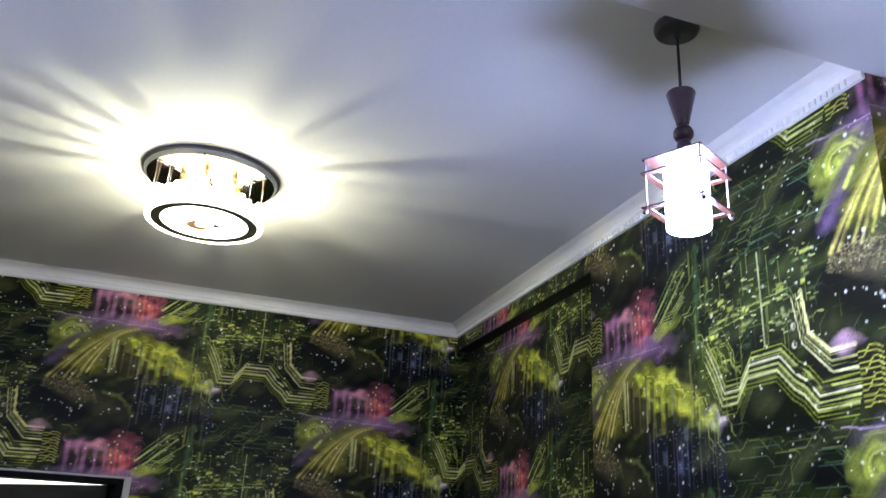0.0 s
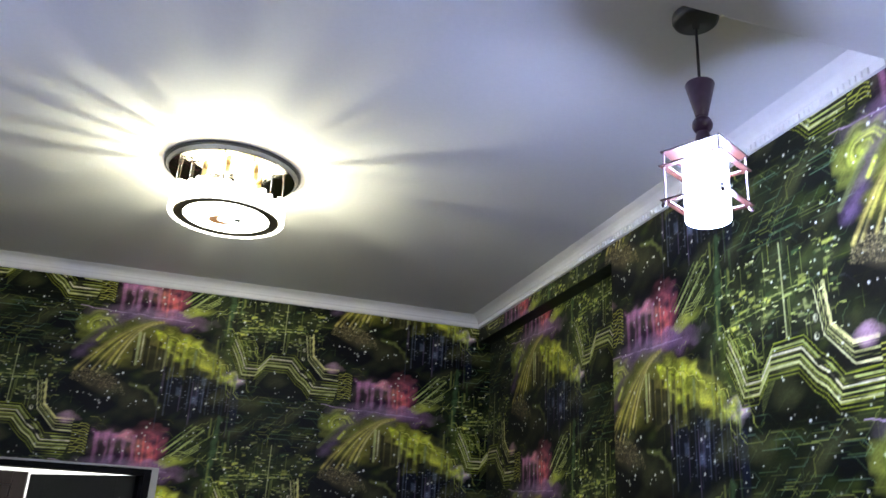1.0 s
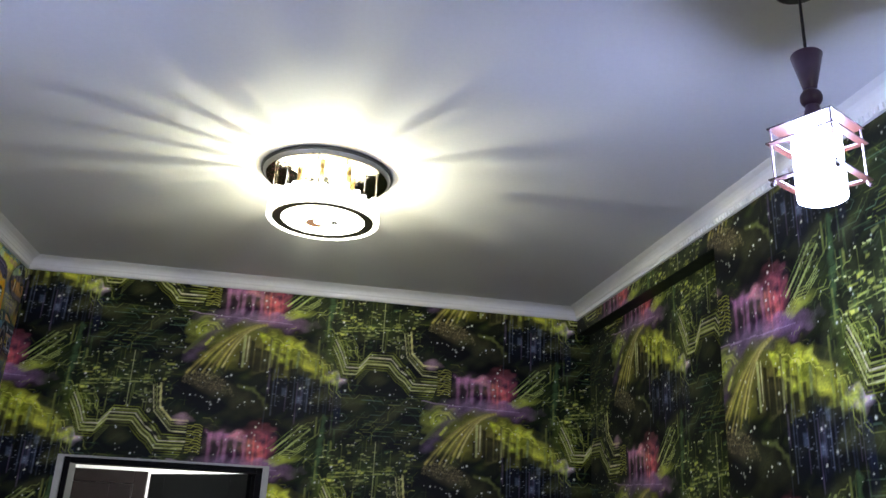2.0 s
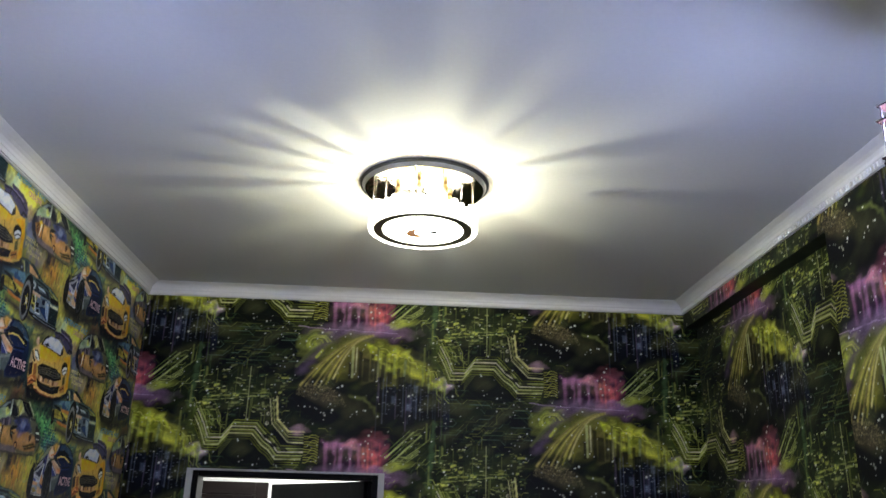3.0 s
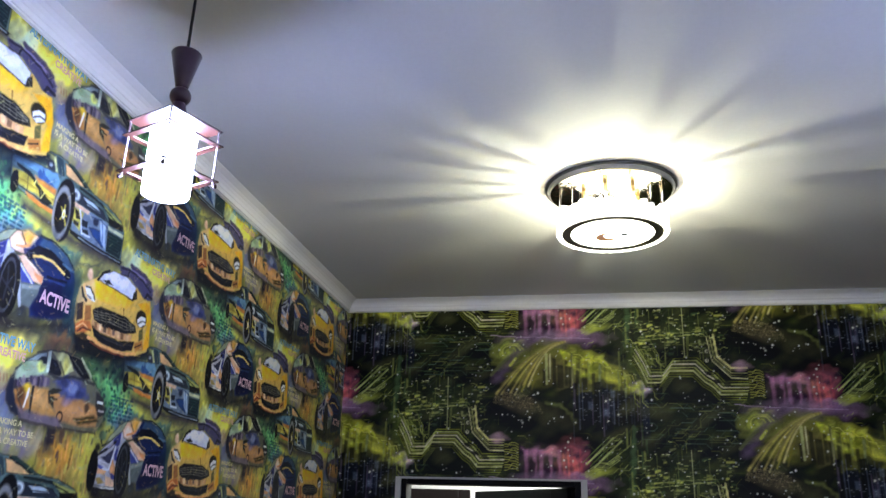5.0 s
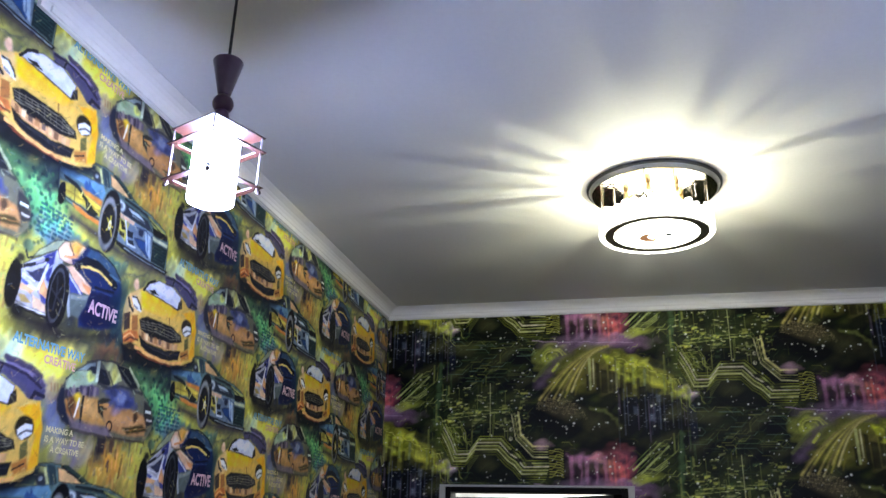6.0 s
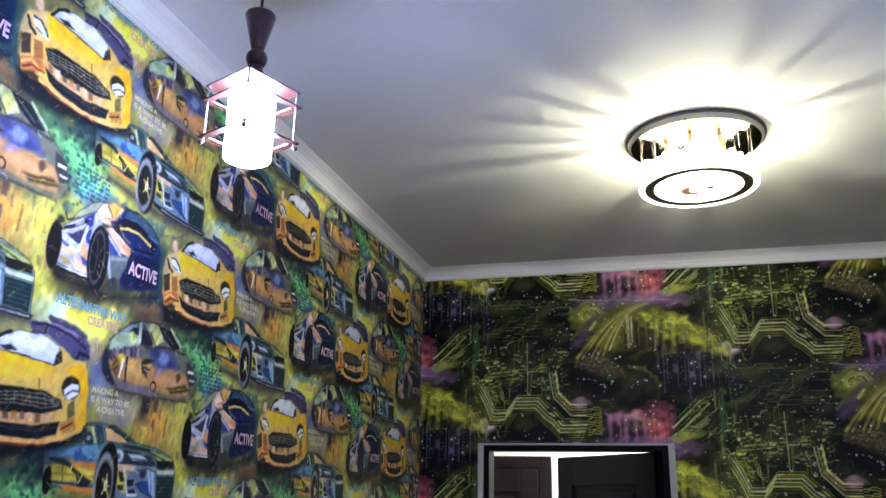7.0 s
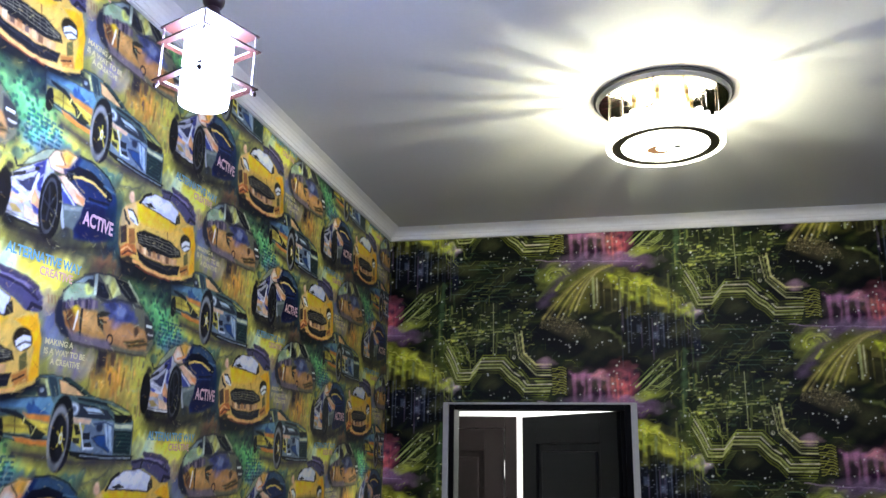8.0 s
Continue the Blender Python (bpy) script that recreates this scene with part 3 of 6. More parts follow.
    p.blob(-0.087, -0.111, 0.1, 0.035, ink(234, 214, 120), 0.8, hard=0.0, warp=0.008)
    p.blob(0.040, -0.086, 0.06, 0.03, ink(220, 160, 100), 0.8, hard=0.0, warp=0.008)
    p.blob(-0.095, -0.226, 0.06, 0.07, ink(122, 132, 196), 0.85, hard=0.0, warp=0.008)
    p.blob(-0.086, -0.195, 0.05, 0.03, ink(190, 150, 130), 0.7, hard=0.0, warp=0.008)
    p.blob(0.147, -0.120, 0.06, 0.06, ink(104, 164, 110), 0.8, hard=0.0, warp=0.008)
    p.blob(0.173, -0.088, 0.05, 0.05, ink(70, 124, 96), 0.6, hard=0.0, warp=0.008)
    p.poly([(-0.241, -0.148), (-0.214, -0.150), (-0.178, -0.154), (-0.151, -0.164), (-0.123, -0.180), (-0.131, -0.200), (-0.162, -0.209), (-0.180, -0.191), (-0.235, -0.177)], ink(128, 116, 158), 0.9, soft=0.008, warp=0.0005)
    p.line([(-0.240, -0.151), (-0.210, -0.153), (-0.173, -0.157), (-0.144, -0.168)], 0.012, ink(72, 64, 88), 0.85, soft=0.004, warp=0.0004)
    p.line([(-0.235, -0.175), (-0.193, -0.181), (-0.161, -0.184)], 0.007, ink(88, 76, 104), 0.8, soft=0.004, warp=0.0004)
    p.poly([(-0.164, -0.170), (-0.146, -0.171), (-0.139, -0.208), (-0.156, -0.211)], ink(54, 48, 64), 0.85, soft=0.005, warp=0.0005)
    p.poly([(-0.143, -0.173), (-0.126, -0.181), (-0.131, -0.203), (-0.139, -0.205)], ink(92, 84, 106), 0.85, soft=0.006, warp=0.0005)
    p.line([(-0.109, -0.188), (-0.112, -0.176)], 0.004, ink(170, 110, 80), 0.55, soft=0.004, warp=0.0004)
    p.line([(-0.100, -0.186), (-0.103, -0.175)], 0.004, ink(170, 110, 80), 0.55, soft=0.004, warp=0.0004)
    p.line([(-0.091, -0.185), (-0.094, -0.174)], 0.004, ink(170, 110, 80), 0.55, soft=0.004, warp=0.0004)
    p.line([(-0.082, -0.183), (-0.084, -0.173)], 0.004, ink(170, 110, 80), 0.55, soft=0.004, warp=0.0004)
    # halftone leaves
    for k in range(70):
        u, v = rng.normal(-0.255, 0.035), rng.normal(0.165, 0.035)
        p.blob(u, v, 0.006, 0.006, (ink(46, 110, 96), ink(130, 190, 130), ink(40, 80, 84))[k % 3], 0.6, hard=0.5)
        u, v = rng.normal(0.285, 0.03), rng.normal(-0.17, 0.035)
        p.blob(u, v, 0.006, 0.006, (ink(46, 96, 80), ink(120, 180, 110), ink(36, 66, 84))[k % 3], 0.6, hard=0.5)
    # ruined street running with paint
    for k in range(80):
        u, v = rng.uniform(0.03, 0.24), rng.uniform(-0.37, -0.235)
        p.line([(u, v), (u + rng.uniform(-0.003, 0.003), v - rng.uniform(0.006, 0.03))], rng.uniform(0.003, 0.009), (brown, ink(170, 150, 110), ink(40, 42, 60), peach, ink(80, 80, 110), ink(210, 206, 120))[k % 6], 0.45, soft=0.004)
    p.blob(0.06, -0.285, 0.03, 0.04, dark, 0.85, warp=0.006)
    # rows of tiny writing, too small to read
    for k in range(7):
        v = 0.150 - 0.0095 * k
        u = -0.235
        while u < -0.14:
            w = rng.uniform(0.006, 0.02)
            p.poly([(u, v), (u + w, v), (u + w, v + 0.005), (u, v + 0.005)], ink(30, 92, 110), 0.75, soft=0.002)
            u += w + 0.004
    # --- teal coupe ---
    p.poly([(-0.204, 0.239), (-0.161, 0.257), (-0.119, 0.293), (-0.077, 0.306), (0.006, 0.301), (0.065, 0.273), (0.189, 0.258), (0.228, 0.165), (-0.010, 0.137), (-0.091, 0.159), (-0.189, 0.167)], ink(20, 26, 36), 0.65, soft=0.05, warp=0.004)
    p.poly([(-0.156, 0.170), (-0.047, 0.162), (0.020, 0.150), (0.217, 0.156), (0.221, 0.137), (-0.009, 0.133), (-0.152, 0.149)], ink(66, 54, 76), 0.85, soft=0.02, warp=0.0005)
    p.poly([(-0.207, 0.242), (-0.165, 0.254), (-0.138, 0.279), (-0.105, 0.298), (-0.068, 0.303), (-0.019, 0.301), (0.027, 0.283), (0.056, 0.272), (0.123, 0.266), (0.182, 0.250), (0.202, 0.231), (0.206, 0.189), (0.208, 0.158), (0.054, 0.152), (0.010, 0.156), (0.000, 0.167), (-0.057, 0.174), (-0.145, 0.180), (-0.195, 0.188)], ink(110, 128, 126), 1, soft=0.004, warp=0.0005, edge=black)
    p.poly([(-0.202, 0.244), (-0.164, 0.252), (-0.068, 0.262), (-0.056, 0.250), (-0.063, 0.227), (-0.108, 0.239), (-0.200, 0.235)], ink(116, 150, 172), 0.95, soft=0.006, warp=0.0005)
    p.poly([(-0.128, 0.238), (-0.124, 0.248), (-0.115, 0.245), (-0.114, 0.255), (-0.103, 0.243), (-0.067, 0.230), (-0.120, 0.230)], ink(70, 102, 146), 0.9, soft=0.003, warp=0.0005)
    p.poly([(-0.134, 0.229), (-0.063, 0.227), (-0.062, 0.214), (-0.115, 0.217)], ink(212, 142, 72), 0.9, soft=0.006, warp=0.0005)
    p.poly([(-0.197, 0.218), (-0.154, 0.224), (-0.115, 0.218), (-0.063, 0.213), (-0.062, 0.191), (-0.105, 0.192), (-0.192, 0.194)], ink(208, 188, 88), 0.95, soft=0.005, warp=0.0005)
    p.line([(-0.190, 0.205), (-0.143, 0.205), (-0.064, 0.202)], 0.004, ink(150, 120, 60), 0.6, soft=0.004, warp=0.0004)
    p.poly([(-0.151, 0.187), (-0.060, 0.181), (-0.061, 0.171), (-0.137, 0.176)], ink(206, 138, 72), 0.95, soft=0.004, warp=0.0005)
    p.line([(-0.181, 0.192), (-0.146, 0.189), (-0.060, 0.184)], 0.003, ink(50, 44, 40), 0.8, soft=0.002, warp=0.0004)
    p.poly([(-0.190, 0.234), (-0.152, 0.231), (-0.130, 0.223), (-0.101, 0.206), (-0.067, 0.194), (-0.081, 0.183), (-0.104, 0.185), (-0.115, 0.204), (-0.135, 0.217), (-0.189, 0.228)], ink(34, 42, 44), 0.95, soft=0.003, warp=0.0005)
    p.line([(-0.127, 0.221), (-0.130, 0.210)], 0.003, ink(206, 196, 130), 0.9, soft=0.002, warp=0.0004)
    p.line([(-0.096, 0.205), (-0.104, 0.191)], 0.003, ink(206, 196, 130), 0.9, soft=0.002, warp=0.0004)
    p.line([(-0.154, 0.228), (-0.147, 0.191)], 0.002, ink(60, 56, 50), 0.7, soft=0.002, warp=0.0004)
    p.poly([(-0.161, 0.255), (-0.134, 0.279), (-0.105, 0.295), (-0.083, 0.295), (-0.068, 0.265), (-0.112, 0.258)], ink(190, 188, 124), 1, soft=0.003, warp=0.0005, edge=black)
    p.poly([(-0.148, 0.258), (-0.130, 0.278), (-0.101, 0.294), (-0.104, 0.272), (-0.109, 0.259)], ink(70, 94, 88), 0.9, soft=0.005, warp=0.0005)
    p.blob(-0.091, 0.271, 0.02, 0.016, ink(54, 60, 78), 0.95, hard=0.6, warp=0.0006)
    p.blob(-0.094, 0.273, 0.009, 0.007, ink(200, 206, 214), 0.9, hard=0.4, warp=0.0006)
    p.poly([(-0.089, 0.292), (-0.083, 0.295), (-0.070, 0.265), (-0.077, 0.264)], ink(206, 208, 160), 0.8, soft=0.003, warp=0.0005)
    p.poly([(-0.081, 0.298), (-0.061, 0.299), (-0.045, 0.266), (-0.064, 0.263)], ink(62, 80, 86), 0.95, soft=0.003, warp=0.0005)
    p.poly([(-0.052, 0.296), (-0.023, 0.294), (0.031, 0.271), (-0.013, 0.269), (-0.041, 0.271)], ink(212, 176, 132), 1, soft=0.003, warp=0.0005, edge=black)
    p.poly([(-0.047, 0.301), (-0.018, 0.301), (0.056, 0.270), (0.030, 0.270), (-0.023, 0.294)], ink(58, 78, 70), 0.95, soft=0.003, warp=0.0005)
    p.line([(-0.040, 0.299), (-0.005, 0.287), (0.033, 0.272)], 0.004, ink(22, 32, 32), 0.9, soft=0.002, warp=0.0004)
    p.poly([(-0.064, 0.261), (0.030, 0.270), (0.114, 0.263), (0.178, 0.250), (0.141, 0.233), (0.088, 0.252), (-0.001, 0.253), (-0.041, 0.241)], ink(86, 104, 104), 0.95, soft=0.006, warp=0.0005)
    p.blob(-0.031, 0.257, 0.03, 0.012, ink(140, 166, 170), 0.7, hard=0, warp=0.0006)
    p.line([(0.013, 0.265), (0.097, 0.260), (0.193, 0.238)], 0.006, ink(28, 36, 34), 0.85, soft=0.002, warp=0.0004)
    p.poly([(0.105, 0.260), (0.185, 0.247), (0.198, 0.232), (0.140, 0.238)], ink(172, 174, 112), 0.9, soft=0.005, warp=0.0005)
    p.line([(0.117, 0.253), (0.193, 0.234)], 0.004, ink(40, 46, 40), 0.8, soft=0.002, warp=0.0004)
    p.poly([(-0.019, 0.245), (0.015, 0.256), (0.107, 0.247), (0.134, 0.228), (0.041, 0.230), (-0.007, 0.231)], ink(54, 60, 74), 0.95, soft=0.003, warp=0.0005, edge=black)
    p.blob(0.002, 0.244, 0.02, 0.015, ink(206, 212, 218), 0.95, hard=0.5, warp=0.0006)
    p.blob(0.003, 0.243, 0.01, 0.009, ink(70, 80, 100), 0.8, hard=0.4, warp=0.0006)
    p.poly([(0.030, 0.250), (0.081, 0.248), (0.098, 0.238), (0.047, 0.238)], ink(186, 196, 206), 0.9, soft=0.003, warp=0.0005)
    p.line([(0.036, 0.242), (0.094, 0.239)], 0.003, ink(30, 34, 44), 0.8, soft=0.002, warp=0.0004)
    p.poly([(-0.006, 0.229), (0.135, 0.225), (0.143, 0.155), (0.011, 0.161)], ink(124, 136, 152), 0.95, soft=0.004, warp=0.0005)
    p.poly([(-0.003, 0.229), (0.060, 0.227), (0.055, 0.216), (-0.001, 0.219)], ink(214, 182, 152), 0.9, soft=0.003, warp=0.0005)
    p.poly([(0.003, 0.218), (0.041, 0.215), (0.038, 0.193), (0.036, 0.171), (0.008, 0.184)], ink(198, 184, 86), 0.9, soft=0.004, warp=0.0005)
    p.poly([(0.007, 0.216), (0.022, 0.214), (0.032, 0.197), (0.018, 0.194)], ink(22, 24, 28), 0.95, soft=0.002, warp=0.0005)
    p.poly([(0.008, 0.190), (0.029, 0.189), (0.031, 0.178), (0.012, 0.180)], ink(30, 32, 38), 0.9, soft=0.002, warp=0.0005)
    p.poly([(0.036, 0.198), (0.060, 0.201), (0.062, 0.187), (0.040, 0.186)], ink(28, 34, 46), 0.95, soft=0.002, warp=0.0005)
    p.poly([(0.041, 0.178), (0.065, 0.183), (0.071, 0.172), (0.047, 0.169)], ink(28, 32, 40), 0.9, soft=0.002, warp=0.0005)
    p.line([(0.027, 0.217), (0.036, 0.195), (0.045, 0.169), (0.075, 0.171)], 0.005, ink(206, 210, 216), 0.85, soft=0.002, warp=0.0004)
    p.blob(0.088, 0.212, 0.013, 0.013, ink(44, 54, 78), 0.95, hard=0.6, warp=0.0006)
    p.poly([(0.067, 0.191), (0.110, 0.198), (0.136, 0.180), (0.128, 0.163), (0.084, 0.179)], ink(52, 88, 136), 1, soft=0.003, warp=0.0005, edge=black)
    p.poly([(0.100, 0.226), (0.126, 0.220), (0.139, 0.163), (0.117, 0.177)], ink(176, 190, 206), 0.85, soft=0.004, warp=0.0005)
    p.line([(0.069, 0.217), (0.105, 0.223), (0.133, 0.215)], 0.004, ink(70, 84, 110), 0.8, soft=0.002, warp=0.0004)
    p.line([(0.113, 0.219), (0.125, 0.175)], 0.003, ink(60, 90, 140), 0.7, soft=0.002, warp=0.0004)
    p.poly([(0.130, 0.240), (0.194, 0.243), (0.197, 0.227), (0.137, 0.224)], ink(20, 24, 28), 1, soft=0.002, warp=0.0005)
    p.poly([(0.136, 0.221), (0.202, 0.222), (0.200, 0.213), (0.139, 0.213)], ink(204, 204, 176), 0.9, soft=0.002, warp=0.0005)
    p.poly([(0.138, 0.208), (0.201, 0.208), (0.202, 0.161), (0.144, 0.161)], ink(38, 60, 62), 1, soft=0.003, warp=0.0005, edge=black)
    p.line([(0.143, 0.201), (0.196, 0.202)], 0.0016, ink(84, 110, 106), 0.5, soft=0.002, warp=0.0004)
    p.line([(0.145, 0.193), (0.197, 0.193)], 0.0016, ink(84, 110, 106), 0.5, soft=0.002, warp=0.0004)
    p.line([(0.147, 0.185), (0.199, 0.185)], 0.0016, ink(84, 110, 106), 0.5, soft=0.002, warp=0.0004)
    p.line([(0.148, 0.177), (0.201, 0.177)], 0.0016, ink(84, 110, 106), 0.5, soft=0.002, warp=0.0004)
    p.line([(0.150, 0.169), (0.202, 0.169)], 0.0016, ink(84, 110, 106), 0.5, soft=0.002, warp=0.0004)
    p.poly([(0.001, 0.164), (0.144, 0.157), (0.215, 0.158), (0.208, 0.147), (0.055, 0.147), (0.006, 0.155)], ink(16, 20, 26), 0.95, soft=0.003, warp=0.0005)
    p.line([(0.036, 0.156), (0.126, 0.151), (0.205, 0.153)], 0.003, ink(170, 180, 186), 0.7, soft=0.002, warp=0.0004)
    p.blob(-0.027, 0.196, 0.036, 0.076, ink(22, 23, 28), 1, hard=0.92, warp=0.0006)
    p.ring(-0.033, 0.187, 0.025, 0.054, 0.007, ink(166, 166, 168), 0.75)
    p.blob(-0.024, 0.187, 0.019, 0.046, ink(44, 44, 48), 0.9, hard=0.7, warp=0.0006)
    p.line([(-0.025, 0.187), (-0.013, 0.165)], 0.004, ink(206, 188, 84), 0.85, soft=0.002, warp=0.0004)
    p.line([(-0.025, 0.187), (-0.015, 0.185)], 0.004, ink(206, 188, 84), 0.85, soft=0.002, warp=0.0004)
    p.line([(-0.025, 0.187), (-0.026, 0.207)], 0.004, ink(206, 188, 84), 0.85, soft=0.002, warp=0.0004)
    p.line([(-0.025, 0.187), (-0.033, 0.172)], 0.004, ink(206, 188, 84), 0.85, soft=0.002, warp=0.0004)
    p.line([(-0.025, 0.187), (-0.036, 0.199)], 0.004, ink(206, 188, 84), 0.85, soft=0.002, warp=0.0004)
    p.ring(-0.025, 0.187, 0.004, 0.008, 0.003, ink(220, 214, 190), 0.9)
    p.blob(-0.185, 0.193, 0.012, 0.027, black, 1, hard=0.85, warp=0.0006)
    # --- blue racer ---
    p.poly([(-0.272, -0.029), (-0.266, 0.021), (-0.241, 0.046), (-0.206, 0.085), (-0.150, 0.117), (-0.069, 0.135), (0.042, 0.098), (0.072, 0.067), (0.082, -0.014), (-0.077, -0.079), (-0.144, -0.079), (-0.260, -0.084)], ink(20, 28, 62), 0.8, soft=0.05, warp=0.004)
    p.poly([(-0.249, -0.060), (-0.154, -0.055), (-0.096, -0.071), (0.079, -0.019), (0.073, -0.048), (-0.123, -0.095), (-0.244, -0.085)], ink(40, 34, 46), 0.85, soft=0.03, warp=0.0005)
    p.poly([(-0.226, 0.044), (-0.213, 0.064), (-0.184, 0.088), (-0.156, 0.104), (-0.119, 0.108), (-0.137, 0.090), (-0.166, 0.079), (-0.200, 0.058)], ink(152, 156, 132), 1, soft=0.003, warp=0.0005, edge=black)
    p.poly([(-0.258, 0.015), (-0.223, 0.041), (-0.166, 0.079), (-0.140, 0.067), (-0.150, 0.053), (-0.163, 0.027), (-0.165, -0.010), (-0.158, -0.051), (-0.206, -0.051), (-0.246, -0.050), (-0.254, -0.018)], ink(172, 170, 178), 1, soft=0.003, warp=0.0005, edge=black)
    p.poly([(-0.199, 0.054), (-0.168, 0.077), (-0.168, 0.048), (-0.182, 0.037), (-0.191, 0.048)], ink(58, 64, 128), 0.95, soft=0.003, warp=0.0005)
    p.poly([(-0.237, 0.014), (-0.221, 0.017), (-0.198, 0.031), (-0.188, 0.043), (-0.196, 0.003), (-0.208, 0.002)], ink(54, 56, 84), 0.95, soft=0.003, warp=0.0005)
    p.line([(-0.259, 0.013), (-0.223, 0.030), (-0.187, 0.051)], 0.007, ink(28, 28, 38), 0.95, soft=0.002, warp=0.0004)
    p.poly([(-0.250, -0.016), (-0.240, -0.011), (-0.206, -0.014), (-0.212, -0.026), (-0.240, -0.025)], ink(214, 174, 134), 0.95, soft=0.003, warp=0.0005)
    p.poly([(-0.198, 0.000), (-0.191, 0.015), (-0.168, -0.011), (-0.167, -0.032), (-0.190, -0.020)], ink(202, 154, 110), 0.95, soft=0.003, warp=0.0005)
    p.poly([(-0.209, -0.026), (-0.163, -0.033), (-0.160, -0.049), (-0.201, -0.049)], ink(210, 178, 146), 0.9, soft=0.003, warp=0.0005)
    p.poly([(-0.246, -0.034), (-0.227, -0.032), (-0.207, -0.041), (-0.233, -0.046)], ink(172, 148, 82), 0.9, soft=0.004, warp=0.0005)
    p.poly([(-0.253, -0.001), (-0.222, -0.005), (-0.207, -0.013), (-0.231, -0.014)], ink(92, 102, 166), 0.95, soft=0.003, warp=0.0005)
    p.poly([(-0.190, -0.018), (-0.171, -0.023), (-0.167, -0.032), (-0.184, -0.033)], ink(70, 80, 148), 0.95, soft=0.002, warp=0.0005)
    p.poly([(-0.188, 0.029), (-0.170, 0.043), (-0.167, 0.006), (-0.182, 0.012)], ink(62, 70, 134), 0.95, soft=0.003, warp=0.0005)
    p.poly([(-0.219, 0.038), (-0.196, 0.051), (-0.194, 0.044), (-0.215, 0.033)], ink(150, 146, 164), 0.9, soft=0.003, warp=0.0005)
    p.line([(-0.221, -0.012), (-0.199, -0.013), (-0.191, 0.015), (-0.183, 0.041)], 0.006, ink(202, 204, 212), 0.85, soft=0.002, warp=0.0004)
    p.line([(-0.255, 0.007), (-0.225, -0.005), (-0.200, -0.014)], 0.005, ink(196, 194, 204), 0.8, soft=0.002, warp=0.0004)
    p.line([(-0.245, -0.052), (-0.206, -0.053), (-0.157, -0.053)], 0.004, ink(212, 208, 208), 0.9, soft=0.002, warp=0.0004)
    p.line([(-0.244, -0.056), (-0.156, -0.058)], 0.005, ink(40, 34, 40), 0.8, soft=0.002, warp=0.0004)
    p.line([(-0.244, 0.007), (-0.209, 0.001)], 0.003, ink(210, 206, 214), 0.8, soft=0.002, warp=0.0004)
    p.line([(-0.197, -0.015), (-0.161, -0.044)], 0.003, ink(120, 110, 120), 0.7, soft=0.002, warp=0.0004)
    p.poly([(-0.165, 0.081), (-0.152, 0.102), (-0.120, 0.112), (-0.084, 0.112), (-0.077, 0.095), (-0.110, 0.065), (-0.139, 0.062), (-0.156, 0.066)], ink(204, 172, 148), 1, soft=0.004, warp=0.0005, edge=black)
    p.blob(-0.111, 0.100, 0.03, 0.02, ink(206, 160, 72), 0.9, hard=0.4, warp=0.0006)
    p.blob(-0.141, 0.080, 0.02, 0.018, ink(224, 212, 206), 0.8, hard=0.4, warp=0.0006)
    p.line([(-0.143, 0.073), (-0.126, 0.077), (-0.108, 0.086)], 0.006, ink(216, 146, 90), 0.8, soft=0.002, warp=0.0004)
    p.poly([(-0.123, 0.076), (-0.092, 0.082), (-0.094, 0.068), (-0.117, 0.065)], ink(58, 60, 104), 0.9, soft=0.003, warp=0.0005)
    p.line([(-0.135, 0.104), (-0.118, 0.085)], 0.004, ink(60, 54, 60), 0.7, soft=0.002, warp=0.0004)
    p.blob(-0.091, 0.095, 0.014, 0.016, ink(226, 206, 180), 0.8, hard=0.4, warp=0.0006)
    p.poly([(-0.112, 0.075), (-0.082, 0.116), (-0.048, 0.119), (0.003, 0.104), (0.043, 0.083), (0.053, 0.060), (0.059, -0.017), (0.003, -0.042), (-0.066, -0.051), (-0.074, -0.030), (-0.050, 0.020), (-0.050, 0.037), (-0.097, 0.059)], ink(38, 58, 100), 1, soft=0.008, warp=0.0005)
    p.poly([(-0.047, 0.026), (0.046, 0.048), (0.056, -0.024), (-0.050, -0.049), (-0.067, -0.033)], ink(18, 32, 74), 0.95, soft=0.012, warp=0.0005)
    p.poly([(-0.070, 0.118), (0.003, 0.107), (0.043, 0.083), (0.031, 0.071), (-0.024, 0.091), (-0.079, 0.095)], ink(74, 98, 120), 0.9, soft=0.008, warp=0.0005)
    p.line([(-0.080, 0.117), (-0.034, 0.119), (0.011, 0.105), (0.045, 0.083)], 0.004, ink(40, 48, 50), 0.8, soft=0.002, warp=0.0004)
    p.poly([(-0.132, 0.057), (-0.116, 0.062), (-0.048, 0.037), (-0.051, 0.018), (-0.084, 0.020)], ink(210, 176, 150), 0.95, soft=0.003, warp=0.0005)
    p.poly([(-0.126, 0.046), (-0.101, 0.034), (-0.068, 0.015), (-0.108, 0.007)], ink(80, 92, 156), 0.95, soft=0.003, warp=0.0005)
    p.line([(-0.122, 0.043), (-0.096, 0.026), (-0.076, 0.014)], 0.004, ink(206, 206, 216), 0.85, soft=0.002, warp=0.0004)
    p.line([(-0.109, 0.059), (-0.076, 0.045), (-0.049, 0.027)], 0.004, ink(226, 200, 176), 0.85, soft=0.002, warp=0.0004)
    p.poly([(-0.081, 0.038), (-0.049, 0.035), (-0.050, 0.020), (-0.065, 0.025)], ink(214, 148, 100), 0.85, soft=0.003, warp=0.0005)
    p.poly([(-0.111, 0.006), (-0.050, 0.020), (-0.057, -0.006), (-0.072, -0.034), (-0.099, -0.036)], ink(110, 118, 116), 0.95, soft=0.005, warp=0.0005)
